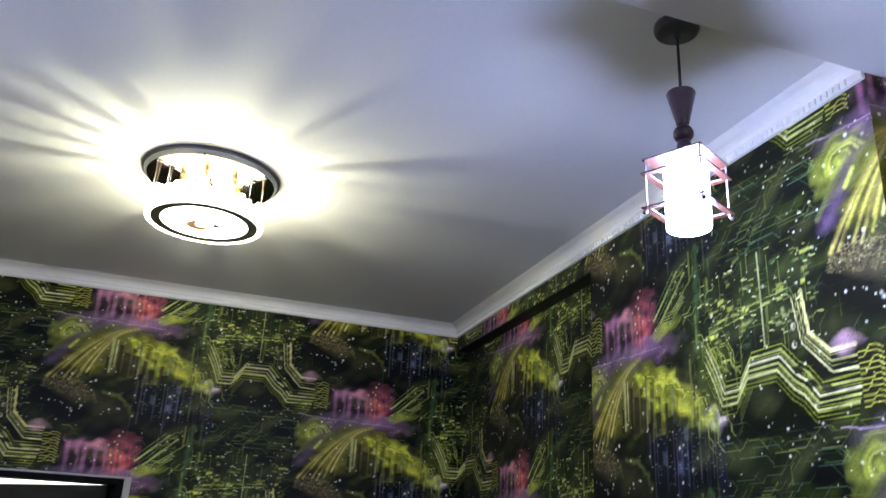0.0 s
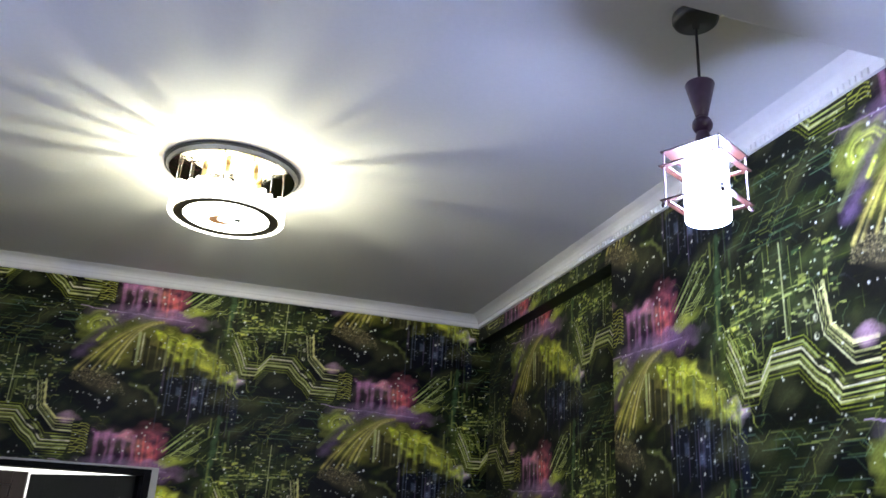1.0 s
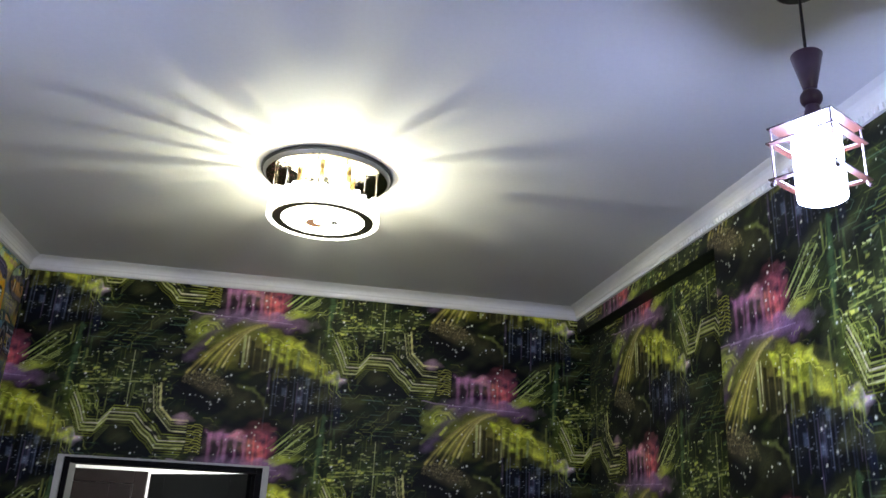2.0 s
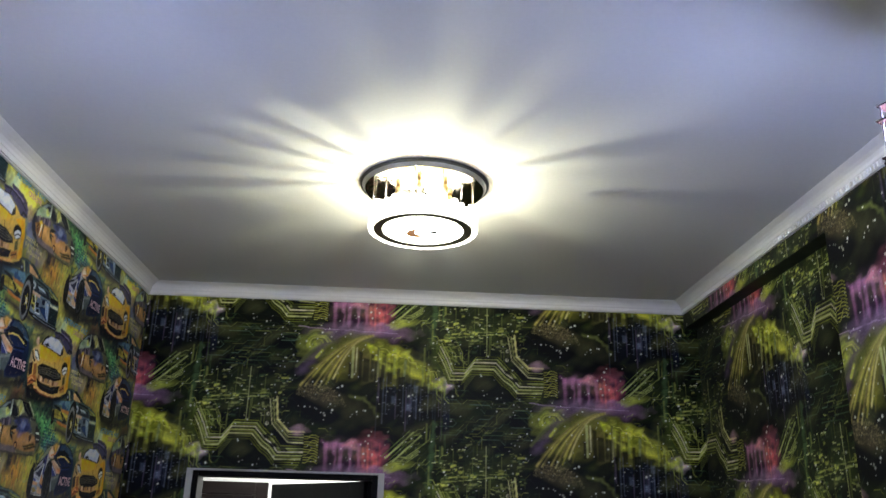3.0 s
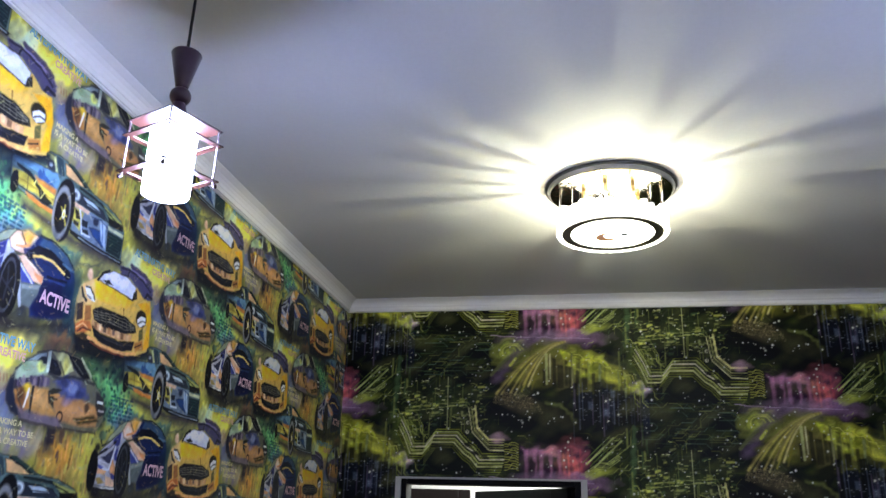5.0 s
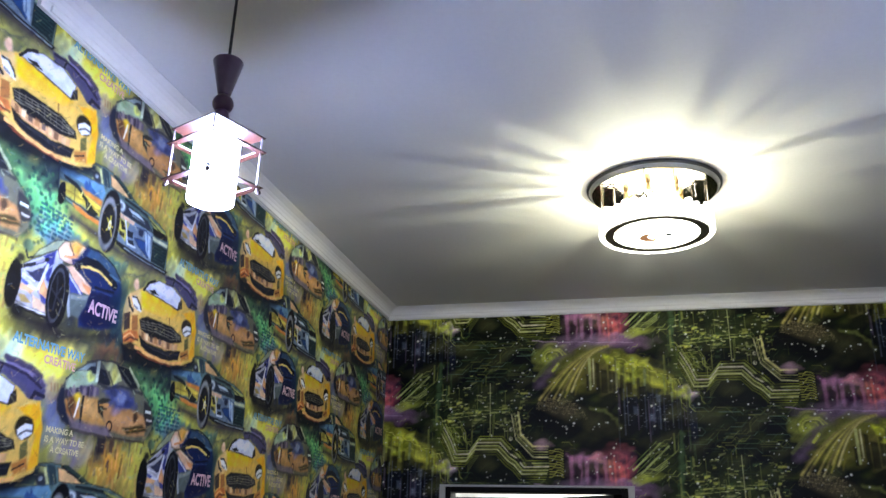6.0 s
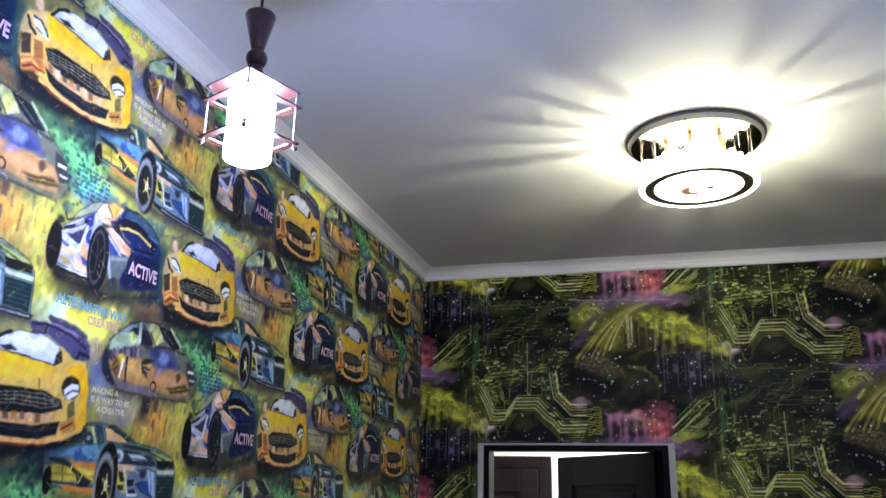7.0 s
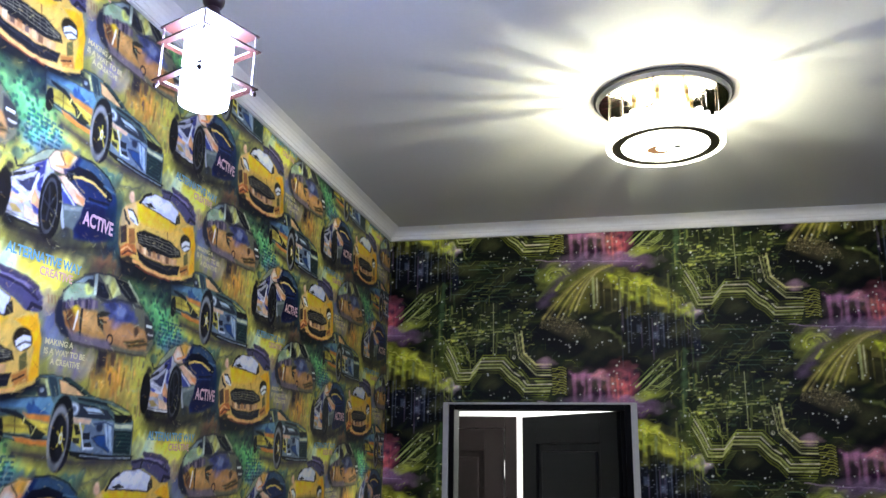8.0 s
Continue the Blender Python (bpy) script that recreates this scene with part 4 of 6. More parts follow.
    p.poly([(-0.108, 0.004), (-0.053, 0.017), (-0.058, 0.008), (-0.104, -0.004)], ink(150, 156, 152), 0.7, soft=0.004, warp=0.0005)
    p.line([(-0.101, 0.067), (-0.077, 0.084), (-0.042, 0.089), (-0.003, 0.078), (0.025, 0.064)], 0.02, ink(16, 22, 42), 0.95, soft=0.003, warp=0.0004)
    p.line([(-0.089, 0.070), (-0.065, 0.076), (-0.029, 0.077), (0.014, 0.063)], 0.0055, ink(226, 194, 118), 0.95, soft=0.002, warp=0.0004)
    p.line([(-0.089, 0.070), (-0.074, 0.055), (-0.052, 0.048)], 0.003, ink(170, 150, 110), 0.7, soft=0.002, warp=0.0004)
    p.line([(-0.056, 0.067), (-0.019, 0.064)], 0.006, ink(40, 50, 86), 0.8, soft=0.002, warp=0.0004)
    p.line([(-0.036, 0.041), (0.026, 0.048)], 0.005, ink(12, 20, 48), 0.9, soft=0.002, warp=0.0004)
    p.line([(-0.031, 0.036), (0.024, 0.040)], 0.003, ink(66, 86, 130), 0.7, soft=0.002, warp=0.0004)
    p.line([(0.004, 0.082), (0.044, 0.077)], 0.005, ink(110, 136, 156), 0.6, soft=0.002, warp=0.0004)
    p.line([(-0.169, 0.022), (-0.161, 0.046), (-0.148, 0.057), (-0.132, 0.051), (-0.117, 0.017), (-0.101, -0.038)], 0.008, ink(170, 174, 178), 0.9, soft=0.003, warp=0.0004)
    p.blob(-0.142, -0.009, 0.032, 0.07, ink(24, 25, 30), 1, hard=0.92, warp=0.0006)
    p.ring(-0.145, -0.008, 0.02, 0.052, 0.003, ink(96, 98, 106), 0.7)
    p.line([(-0.145, -0.010), (-0.151, 0.028)], 0.005, ink(62, 64, 72), 0.8, soft=0.002, warp=0.0004)
    p.line([(-0.145, -0.010), (-0.161, 0.000)], 0.005, ink(62, 64, 72), 0.8, soft=0.002, warp=0.0004)
    p.line([(-0.145, -0.010), (-0.134, 0.012)], 0.005, ink(62, 64, 72), 0.8, soft=0.002, warp=0.0004)
    p.line([(-0.145, -0.010), (-0.130, -0.019)], 0.005, ink(62, 64, 72), 0.8, soft=0.002, warp=0.0004)
    p.line([(-0.145, -0.010), (-0.147, -0.038)], 0.005, ink(62, 64, 72), 0.8, soft=0.002, warp=0.0004)
    p.blob(-0.262, -0.018, 0.02, 0.05, black, 1, hard=0.85, warp=0.0006)
    p.blob(-0.240, -0.064, 0.028, 0.02, ink(22, 22, 30), 0.9, hard=0.4, warp=0.0006)
    p.blob(-0.243, 0.061, 0.018, 0.014, ink(126, 146, 110), 1, hard=0.6, warp=0.0006)
    p.line([(-0.246, 0.049), (-0.239, 0.038), (-0.226, 0.043)], 0.005, ink(48, 48, 50), 0.9, soft=0.002, warp=0.0004)
    p.blob(-0.255, 0.033, 0.014, 0.012, ink(40, 36, 44), 0.9, hard=0.4, warp=0.0006)
    # --- yellow front ---
    p.poly([(0.067, -0.037), (0.082, -0.096), (0.175, -0.098), (0.312, -0.075), (0.406, -0.037), (0.390, 0.108), (0.327, 0.119), (0.114, 0.100), (0.063, 0.063)], ink(30, 36, 70), 0.6, soft=0.06, warp=0.004)
    p.poly([(0.075, -0.048), (0.094, -0.093), (0.185, -0.092), (0.331, -0.068), (0.405, -0.030), (0.351, -0.006)], ink(14, 18, 40), 0.9, soft=0.02, warp=0.0005)
    p.poly([(0.210, 0.147), (0.244, 0.152), (0.301, 0.146), (0.346, 0.134), (0.374, 0.121), (0.369, 0.102), (0.335, 0.090), (0.314, 0.107), (0.258, 0.129), (0.219, 0.128)], ink(92, 88, 118), 0.95, soft=0.005, warp=0.0005)
    p.line([(0.218, 0.144), (0.257, 0.148), (0.313, 0.141), (0.359, 0.123)], 0.006, ink(58, 52, 74), 0.9, soft=0.002, warp=0.0004)
    p.line([(0.221, 0.128), (0.248, 0.129), (0.252, 0.146)], 0.005, ink(34, 32, 46), 0.9, soft=0.002, warp=0.0004)
    p.line([(0.335, 0.092), (0.345, 0.112), (0.370, 0.108)], 0.008, ink(44, 40, 56), 0.9, soft=0.002, warp=0.0004)
    p.poly([(0.086, -0.041), (0.074, -0.023), (0.070, 0.025), (0.074, 0.049), (0.087, 0.067), (0.117, 0.084), (0.137, 0.097), (0.152, 0.111), (0.188, 0.125), (0.248, 0.129), (0.296, 0.115), (0.334, 0.097), (0.364, 0.099), (0.379, 0.060), (0.385, 0.002), (0.382, -0.028), (0.338, -0.048), (0.273, -0.054), (0.193, -0.052), (0.149, -0.046), (0.128, -0.057), (0.090, -0.053)], ink(206, 174, 106), 1, soft=0.004, warp=0.0004)
    p.poly([(0.074, 0.049), (0.087, 0.067), (0.117, 0.084), (0.144, 0.082), (0.142, 0.038), (0.113, 0.022), (0.077, 0.014)], ink(222, 190, 142), 0.85, soft=0.01, warp=0.0005)
    p.poly([(0.124, 0.083), (0.166, 0.084), (0.245, 0.080), (0.291, 0.077), (0.267, 0.058), (0.174, 0.046), (0.135, 0.049)], ink(236, 190, 36), 1, soft=0.012, warp=0.0005)
    p.poly([(0.138, 0.066), (0.198, 0.074), (0.259, 0.072), (0.306, 0.063), (0.263, 0.051), (0.174, 0.045)], ink(228, 184, 92), 0.7, soft=0.014, warp=0.0005)
    p.poly([(0.309, 0.078), (0.362, 0.096), (0.381, 0.051), (0.388, -0.015), (0.363, -0.029), (0.368, 0.033), (0.352, 0.061)], ink(232, 176, 44), 0.95, soft=0.006, warp=0.0005)
    p.poly([(0.134, 0.089), (0.152, 0.111), (0.188, 0.125), (0.248, 0.129), (0.291, 0.115), (0.285, 0.080), (0.232, 0.084), (0.166, 0.087)], ink(206, 206, 222), 1, soft=0.003, warp=0.0004, edge=black)
    p.poly([(0.166, 0.108), (0.201, 0.122), (0.250, 0.118), (0.269, 0.098), (0.230, 0.095)], ink(228, 228, 238), 0.8, soft=0.01, warp=0.0005)
    p.line([(0.134, 0.088), (0.148, 0.107), (0.173, 0.121)], 0.007, ink(26, 26, 32), 0.95, soft=0.002, warp=0.0004)
    p.poly([(0.153, 0.093), (0.177, 0.099), (0.197, 0.091), (0.170, 0.088)], ink(30, 30, 38), 0.95, soft=0.002, warp=0.0005)
    p.poly([(0.284, 0.100), (0.295, 0.110), (0.304, 0.088), (0.283, 0.078)], ink(34, 32, 42), 0.95, soft=0.003, warp=0.0005)
    p.line([(0.166, 0.087), (0.232, 0.084), (0.285, 0.080)], 0.003, ink(60, 48, 40), 0.8, soft=0.002, warp=0.0004)
    p.poly([(0.092, 0.060), (0.106, 0.065), (0.126, 0.052), (0.138, 0.035), (0.123, 0.034), (0.104, 0.041)], ink(222, 222, 226), 0.95, soft=0.003, warp=0.0005)
    p.line([(0.083, 0.053), (0.091, 0.037), (0.105, 0.030)], 0.007, ink(28, 26, 30), 0.95, soft=0.002, warp=0.0004)
    p.line([(0.096, 0.061), (0.113, 0.061), (0.128, 0.050), (0.134, 0.041)], 0.005, ink(30, 28, 30), 0.9, soft=0.002, warp=0.0004)
    p.line([(0.106, 0.043), (0.120, 0.039)], 0.005, ink(120, 116, 120), 0.8, soft=0.002, warp=0.0004)
    p.poly([(0.076, 0.015), (0.095, 0.024), (0.104, -0.012), (0.082, -0.022)], ink(78, 54, 50), 0.95, soft=0.003, warp=0.0005)
    p.poly([(0.105, 0.018), (0.125, 0.024), (0.133, -0.007), (0.113, -0.015)], ink(160, 108, 70), 0.9, soft=0.004, warp=0.0005)
    p.line([(0.100, 0.023), (0.109, -0.016)], 0.004, ink(224, 180, 120), 0.8, soft=0.002, warp=0.0004)
    p.poly([(0.080, -0.031), (0.103, -0.015), (0.132, -0.011), (0.143, -0.025), (0.117, -0.043), (0.087, -0.047)], ink(198, 124, 72), 0.95, soft=0.006, warp=0.0005)
    p.line([(0.087, -0.036), (0.108, -0.021), (0.127, -0.029)], 0.004, ink(236, 190, 140), 0.8, soft=0.002, warp=0.0004)
    p.line([(0.092, -0.043), (0.110, -0.031), (0.140, -0.031)], 0.005, ink(96, 54, 44), 0.8, soft=0.002, warp=0.0004)
    p.poly([(0.084, -0.052), (0.116, -0.040), (0.147, -0.046), (0.141, -0.059), (0.094, -0.065)], ink(40, 36, 46), 0.9, soft=0.006, warp=0.0005)
    p.poly([(0.135, 0.016), (0.159, 0.030), (0.266, 0.033), (0.314, 0.021), (0.322, 0.007), (0.274, -0.007), (0.185, -0.013), (0.145, -0.003)], ink(34, 35, 40), 1, soft=0.003, warp=0.0004, edge=black)
    p.line([(0.140, 0.015), (0.197, 0.023), (0.267, 0.027), (0.309, 0.019)], 0.0018, ink(150, 144, 130), 0.8, soft=0.002, warp=0.0004)
    p.line([(0.142, 0.010), (0.199, 0.017), (0.269, 0.019), (0.310, 0.016)], 0.0018, ink(150, 144, 130), 0.8, soft=0.002, warp=0.0004)
    p.line([(0.144, 0.005), (0.202, 0.010), (0.270, 0.011), (0.310, 0.014)], 0.0018, ink(150, 144, 130), 0.8, soft=0.002, warp=0.0004)
    p.line([(0.147, -0.001), (0.204, 0.004), (0.272, 0.003), (0.311, 0.011)], 0.0018, ink(150, 144, 130), 0.8, soft=0.002, warp=0.0004)
    p.line([(0.151, 0.023), (0.158, 0.001)], 0.0015, ink(140, 134, 120), 0.7, soft=0.002, warp=0.0004)
    p.line([(0.168, 0.023), (0.174, 0.002)], 0.0015, ink(140, 134, 120), 0.7, soft=0.002, warp=0.0004)
    p.line([(0.185, 0.023), (0.191, 0.002)], 0.0015, ink(140, 134, 120), 0.7, soft=0.002, warp=0.0004)
    p.line([(0.202, 0.023), (0.208, 0.002)], 0.0015, ink(140, 134, 120), 0.7, soft=0.002, warp=0.0004)
    p.line([(0.220, 0.023), (0.226, 0.003)], 0.0015, ink(140, 134, 120), 0.7, soft=0.002, warp=0.0004)
    p.line([(0.238, 0.023), (0.244, 0.003)], 0.0015, ink(140, 134, 120), 0.7, soft=0.002, warp=0.0004)
    p.line([(0.256, 0.023), (0.262, 0.003)], 0.0015, ink(140, 134, 120), 0.7, soft=0.002, warp=0.0004)
    p.line([(0.274, 0.023), (0.280, 0.004)], 0.0015, ink(140, 134, 120), 0.7, soft=0.002, warp=0.0004)
    p.line([(0.293, 0.023), (0.299, 0.004)], 0.0015, ink(140, 134, 120), 0.7, soft=0.002, warp=0.0004)
    p.poly([(0.137, -0.003), (0.185, -0.013), (0.274, -0.007), (0.306, -0.002), (0.306, -0.018), (0.253, -0.028), (0.172, -0.027), (0.140, -0.019)], ink(196, 158, 120), 1, soft=0.003, warp=0.0005)
    p.poly([(0.148, -0.008), (0.159, -0.008), (0.162, -0.021), (0.151, -0.022)], ink(120, 84, 60), 0.75, soft=0.003, warp=0.0005)
    p.poly([(0.166, -0.008), (0.177, -0.008), (0.180, -0.022), (0.169, -0.022)], ink(230, 206, 176), 0.75, soft=0.003, warp=0.0005)
    p.poly([(0.184, -0.008), (0.195, -0.008), (0.198, -0.022), (0.187, -0.022)], ink(74, 66, 70), 0.75, soft=0.003, warp=0.0005)
    p.poly([(0.202, -0.008), (0.214, -0.008), (0.217, -0.022), (0.205, -0.022)], ink(168, 124, 84), 0.75, soft=0.003, warp=0.0005)
    p.poly([(0.221, -0.008), (0.233, -0.008), (0.235, -0.022), (0.224, -0.022)], ink(92, 84, 92), 0.75, soft=0.003, warp=0.0005)
    p.poly([(0.240, -0.008), (0.252, -0.008), (0.255, -0.022), (0.243, -0.023)], ink(222, 190, 150), 0.75, soft=0.003, warp=0.0005)
    p.poly([(0.259, -0.008), (0.272, -0.008), (0.274, -0.023), (0.262, -0.023)], ink(110, 80, 60), 0.75, soft=0.003, warp=0.0005)
    p.poly([(0.279, -0.008), (0.292, -0.008), (0.294, -0.023), (0.282, -0.023)], ink(200, 170, 140), 0.75, soft=0.003, warp=0.0005)
    p.poly([(0.142, -0.019), (0.174, -0.028), (0.254, -0.030), (0.321, -0.016), (0.315, -0.038), (0.270, -0.051), (0.192, -0.050), (0.155, -0.040)], ink(38, 40, 48), 1, soft=0.003, warp=0.0004, edge=black)
    p.line([(0.162, -0.032), (0.208, -0.038), (0.280, -0.037)], 0.002, ink(92, 92, 98), 0.6, soft=0.002, warp=0.0004)
    p.line([(0.189, -0.034), (0.279, -0.032), (0.313, -0.027)], 0.002, ink(92, 92, 98), 0.5, soft=0.002, warp=0.0004)
    p.line([(0.135, -0.048), (0.156, -0.049), (0.193, -0.056), (0.276, -0.056), (0.332, -0.045)], 0.008, ink(224, 176, 120), 0.9, soft=0.003, warp=0.0004)
    p.line([(0.145, -0.056), (0.195, -0.062), (0.284, -0.061)], 0.004, ink(150, 84, 60), 0.7, soft=0.002, warp=0.0004)
    p.blob(0.336, 0.046, 0.027, 0.024, black, 0.95, hard=0.8, warp=0)
    p.poly([(0.318, 0.040), (0.335, 0.052), (0.356, 0.053), (0.359, 0.038), (0.335, 0.024), (0.321, 0.028)], ink(220, 220, 226), 0.95, soft=0.003, warp=0.0005)
    p.line([(0.323, 0.030), (0.342, 0.041), (0.358, 0.042)], 0.004, ink(70, 66, 70), 0.8, soft=0.002, warp=0.0004)
    p.poly([(0.334, 0.015), (0.350, 0.027), (0.356, -0.002), (0.339, -0.012)], ink(98, 98, 68), 0.9, soft=0.004, warp=0.0005)
    p.poly([(0.322, -0.019), (0.356, -0.005), (0.365, -0.026), (0.331, -0.040)], ink(170, 112, 66), 0.8, soft=0.006, warp=0.0005)
    p.line([(0.326, -0.029), (0.353, -0.017)], 0.004, ink(54, 44, 44), 0.8, soft=0.002, warp=0.0004)
    p.blob(0.103, 0.092, 0.016, 0.014, ink(220, 186, 162), 1, hard=0.6, warp=0.002)
    p.line([(0.253, 0.051), (0.258, 0.035)], 0.004, ink(140, 98, 60), 0.8, soft=0.002, warp=0.0004)
    p.line([(0.074, 0.016), (0.076, -0.022), (0.086, -0.045)], 0.004, ink(70, 48, 44), 0.6, soft=0.002, warp=0.0004)
    # --- grey saloon ---
    p.poly([(-0.092, -0.212), (-0.092, -0.179), (-0.054, -0.129), (0.014, -0.097), (0.126, -0.091), (0.211, -0.146), (0.261, -0.190), (0.254, -0.251), (0.104, -0.265), (-0.041, -0.259)], ink(22, 30, 56), 0.85, soft=0.05, warp=0.004)
    p.poly([(-0.084, -0.221), (-0.089, -0.203), (-0.083, -0.178), (-0.074, -0.158), (-0.049, -0.134), (-0.019, -0.114), (0.018, -0.102), (0.080, -0.096), (0.128, -0.098), (0.166, -0.129), (0.213, -0.158), (0.241, -0.183), (0.243, -0.219), (0.222, -0.249), (0.163, -0.256), (0.102, -0.253), (0.045, -0.254), (0.001, -0.255), (-0.034, -0.249), (-0.067, -0.241)], ink(120, 116, 100), 1, soft=0.005, warp=0.0005)
    p.poly([(-0.084, -0.221), (-0.089, -0.202), (-0.083, -0.178), (-0.071, -0.164), (-0.067, -0.202), (-0.050, -0.227), (-0.031, -0.248), (-0.063, -0.242)], ink(50, 54, 70), 1, soft=0.006, warp=0.0005)
    p.poly([(-0.073, -0.164), (-0.060, -0.146), (-0.033, -0.131), (0.011, -0.130), (0.026, -0.150), (-0.009, -0.163), (-0.049, -0.178), (-0.070, -0.179)], ink(168, 182, 158), 0.95, soft=0.007, warp=0.0005)
    p.blob(-0.050, -0.148, 0.03, 0.012, ink(128, 152, 120), 0.6, hard=0.4, warp=0.002)
    p.poly([(-0.070, -0.179), (-0.026, -0.166), (0.008, -0.156), (0.032, -0.158), (0.035, -0.173), (-0.021, -0.187), (-0.064, -0.192)], ink(112, 100, 122), 0.9, soft=0.006, warp=0.0005)
    p.line([(-0.064, -0.192), (-0.066, -0.181)], 0.008, ink(62, 54, 70), 0.8, soft=0.003, warp=0.0004)
    p.line([(-0.054, -0.190), (-0.056, -0.175)], 0.008, ink(84, 76, 98), 0.8, soft=0.003, warp=0.0004)
    p.line([(-0.043, -0.188), (-0.046, -0.170)], 0.008, ink(150, 136, 140), 0.8, soft=0.003, warp=0.0004)
    p.line([(-0.033, -0.186), (-0.035, -0.173)], 0.008, ink(62, 54, 70), 0.8, soft=0.003, warp=0.0004)
    p.line([(-0.022, -0.184), (-0.025, -0.167)], 0.008, ink(84, 76, 98), 0.8, soft=0.003, warp=0.0004)
    p.line([(-0.011, -0.182), (-0.013, -0.171)], 0.008, ink(150, 136, 140), 0.8, soft=0.003, warp=0.0004)
    p.line([(-0.000, -0.180), (-0.002, -0.165)], 0.008, ink(62, 54, 70), 0.8, soft=0.003, warp=0.0004)
    p.line([(0.011, -0.178), (0.008, -0.159)], 0.008, ink(84, 76, 98), 0.8, soft=0.003, warp=0.0004)
    p.line([(0.022, -0.176), (0.021, -0.162)], 0.008, ink(150, 136, 140), 0.8, soft=0.003, warp=0.0004)
    p.poly([(-0.066, -0.198), (-0.028, -0.186), (-0.012, -0.226), (-0.033, -0.238), (-0.054, -0.223)], ink(186, 136, 76), 0.95, soft=0.006, warp=0.0005)
    p.blob(-0.031, -0.191, 0.018, 0.014, ink(232, 200, 60), 0.9, hard=0.4, warp=0.002)
    p.blob(-0.045, -0.205, 0.018, 0.022, ink(92, 62, 48), 0.85, hard=0.4, warp=0.002)
    p.line([(-0.061, -0.193), (-0.048, -0.215), (-0.032, -0.235)], 0.005, ink(84, 70, 64), 0.7, soft=0.002, warp=0.0004)
    p.poly([(-0.020, -0.186), (0.034, -0.180), (0.048, -0.211), (0.082, -0.232), (0.011, -0.241), (-0.007, -0.231)], ink(186, 146, 92), 0.95, soft=0.008, warp=0.0005)
    p.blob(0.014, -0.205, 0.05, 0.02, ink(222, 180, 130), 0.6, hard=0, warp=0.002)
    p.poly([(0.043, -0.188), (0.098, -0.186), (0.170, -0.186), (0.223, -0.196), (0.220, -0.237), (0.144, -0.243), (0.079, -0.237)], ink(184, 142, 98), 0.95, soft=0.008, warp=0.0005)
    p.blob(0.145, -0.215, 0.06, 0.018, ink(206, 164, 124), 0.6, hard=0, warp=0.002)
    p.poly([(0.041, -0.158), (0.095, -0.141), (0.154, -0.149), (0.169, -0.179), (0.114, -0.197), (0.072, -0.183)], ink(84, 92, 138), 0.9, soft=0.014, warp=0.004)
    p.blob(0.109, -0.167, 0.03, 0.018, ink(150, 158, 190), 0.7, hard=0.4, warp=0.002)
    p.blob(0.139, -0.174, 0.02, 0.014, ink(60, 66, 104), 0.7, hard=0.4, warp=0.002)
    p.blob(0.084, -0.163, 0.018, 0.014, ink(58, 62, 92), 0.7, hard=0.4, warp=0.002)
    p.blob(0.100, -0.197, 0.025, 0.012, ink(160, 140, 160), 0.6, hard=0.4, warp=0.002)
    p.poly([(-0.045, -0.137), (-0.018, -0.117), (0.009, -0.108), (0.013, -0.131), (-0.016, -0.131)], ink(150, 162, 166), 1, soft=0.003, warp=0.0004, edge=black)
    p.poly([(-0.016, -0.129), (-0.004, -0.119), (0.010, -0.117), (0.013, -0.131)], ink(40, 44, 52), 0.95, soft=0.003, warp=0.0005)
    p.blob(-0.001, -0.139, 0.019, 0.014, ink(206, 208, 130), 0.95, hard=0.5, warp=0.002)
    p.poly([(0.012, -0.104), (0.022, -0.102), (0.026, -0.147), (0.017, -0.148)], ink(208, 216, 202), 1, soft=0.003, warp=0.0005)
    p.poly([(0.025, -0.117), (0.045, -0.120), (0.068, -0.142), (0.062, -0.148), (0.026, -0.148)], ink(38, 42, 50), 1, soft=0.003, warp=0.0005)
    p.poly([(0.026, -0.104), (0.077, -0.098), (0.105, -0.129), (0.080, -0.144), (0.057, -0.123)], ink(190, 190, 144), 1, soft=0.004, warp=0.0005)
    p.blob(0.074, -0.122, 0.014, 0.03, ink(214, 204, 110), 0.7, hard=0.4, warp=0.002)
    p.line([(0.056, -0.121), (0.076, -0.143)], 0.005, ink(92, 92, 76), 0.8, soft=0.002, warp=0.0004)
    p.poly([(0.077, -0.098), (0.126, -0.101), (0.169, -0.136), (0.142, -0.141), (0.106, -0.125)], ink(40, 42, 48), 1, soft=0.003, warp=0.0005)
    p.line([(0.099, -0.107), (0.140, -0.130)], 0.003, ink(110, 112, 104), 0.7, soft=0.002, warp=0.0004)
    p.line([(-0.022, -0.115), (0.018, -0.102), (0.080, -0.095), (0.130, -0.098), (0.173, -0.131), (0.218, -0.158)], 0.003, ink(60, 62, 60), 0.6, soft=0.002, warp=0.0004)
    p.line([(0.128, -0.098), (0.172, -0.130)], 0.006, ink(176, 178, 150), 0.8, soft=0.002, warp=0.0004)
    p.line([(-0.046, -0.136), (-0.074, -0.159)], 0.004, ink(70, 76, 74), 0.8, soft=0.002, warp=0.0004)
    p.line([(0.026, -0.149), (0.063, -0.154), (0.104, -0.142), (0.145, -0.142), (0.188, -0.145)], 0.007, ink(56, 58, 66), 0.7, soft=0.004, warp=0.0004)
    p.poly([(0.034, -0.186), (0.050, -0.176), (0.081, -0.176), (0.055, -0.189), (0.062, -0.216), (0.042, -0.207)], ink(56, 54, 46), 0.95, soft=0.004, warp=0.0005)
    p.line([(0.044, -0.192), (0.073, -0.187)], 0.004, ink(196, 150, 96), 0.8, soft=0.002, warp=0.0004)
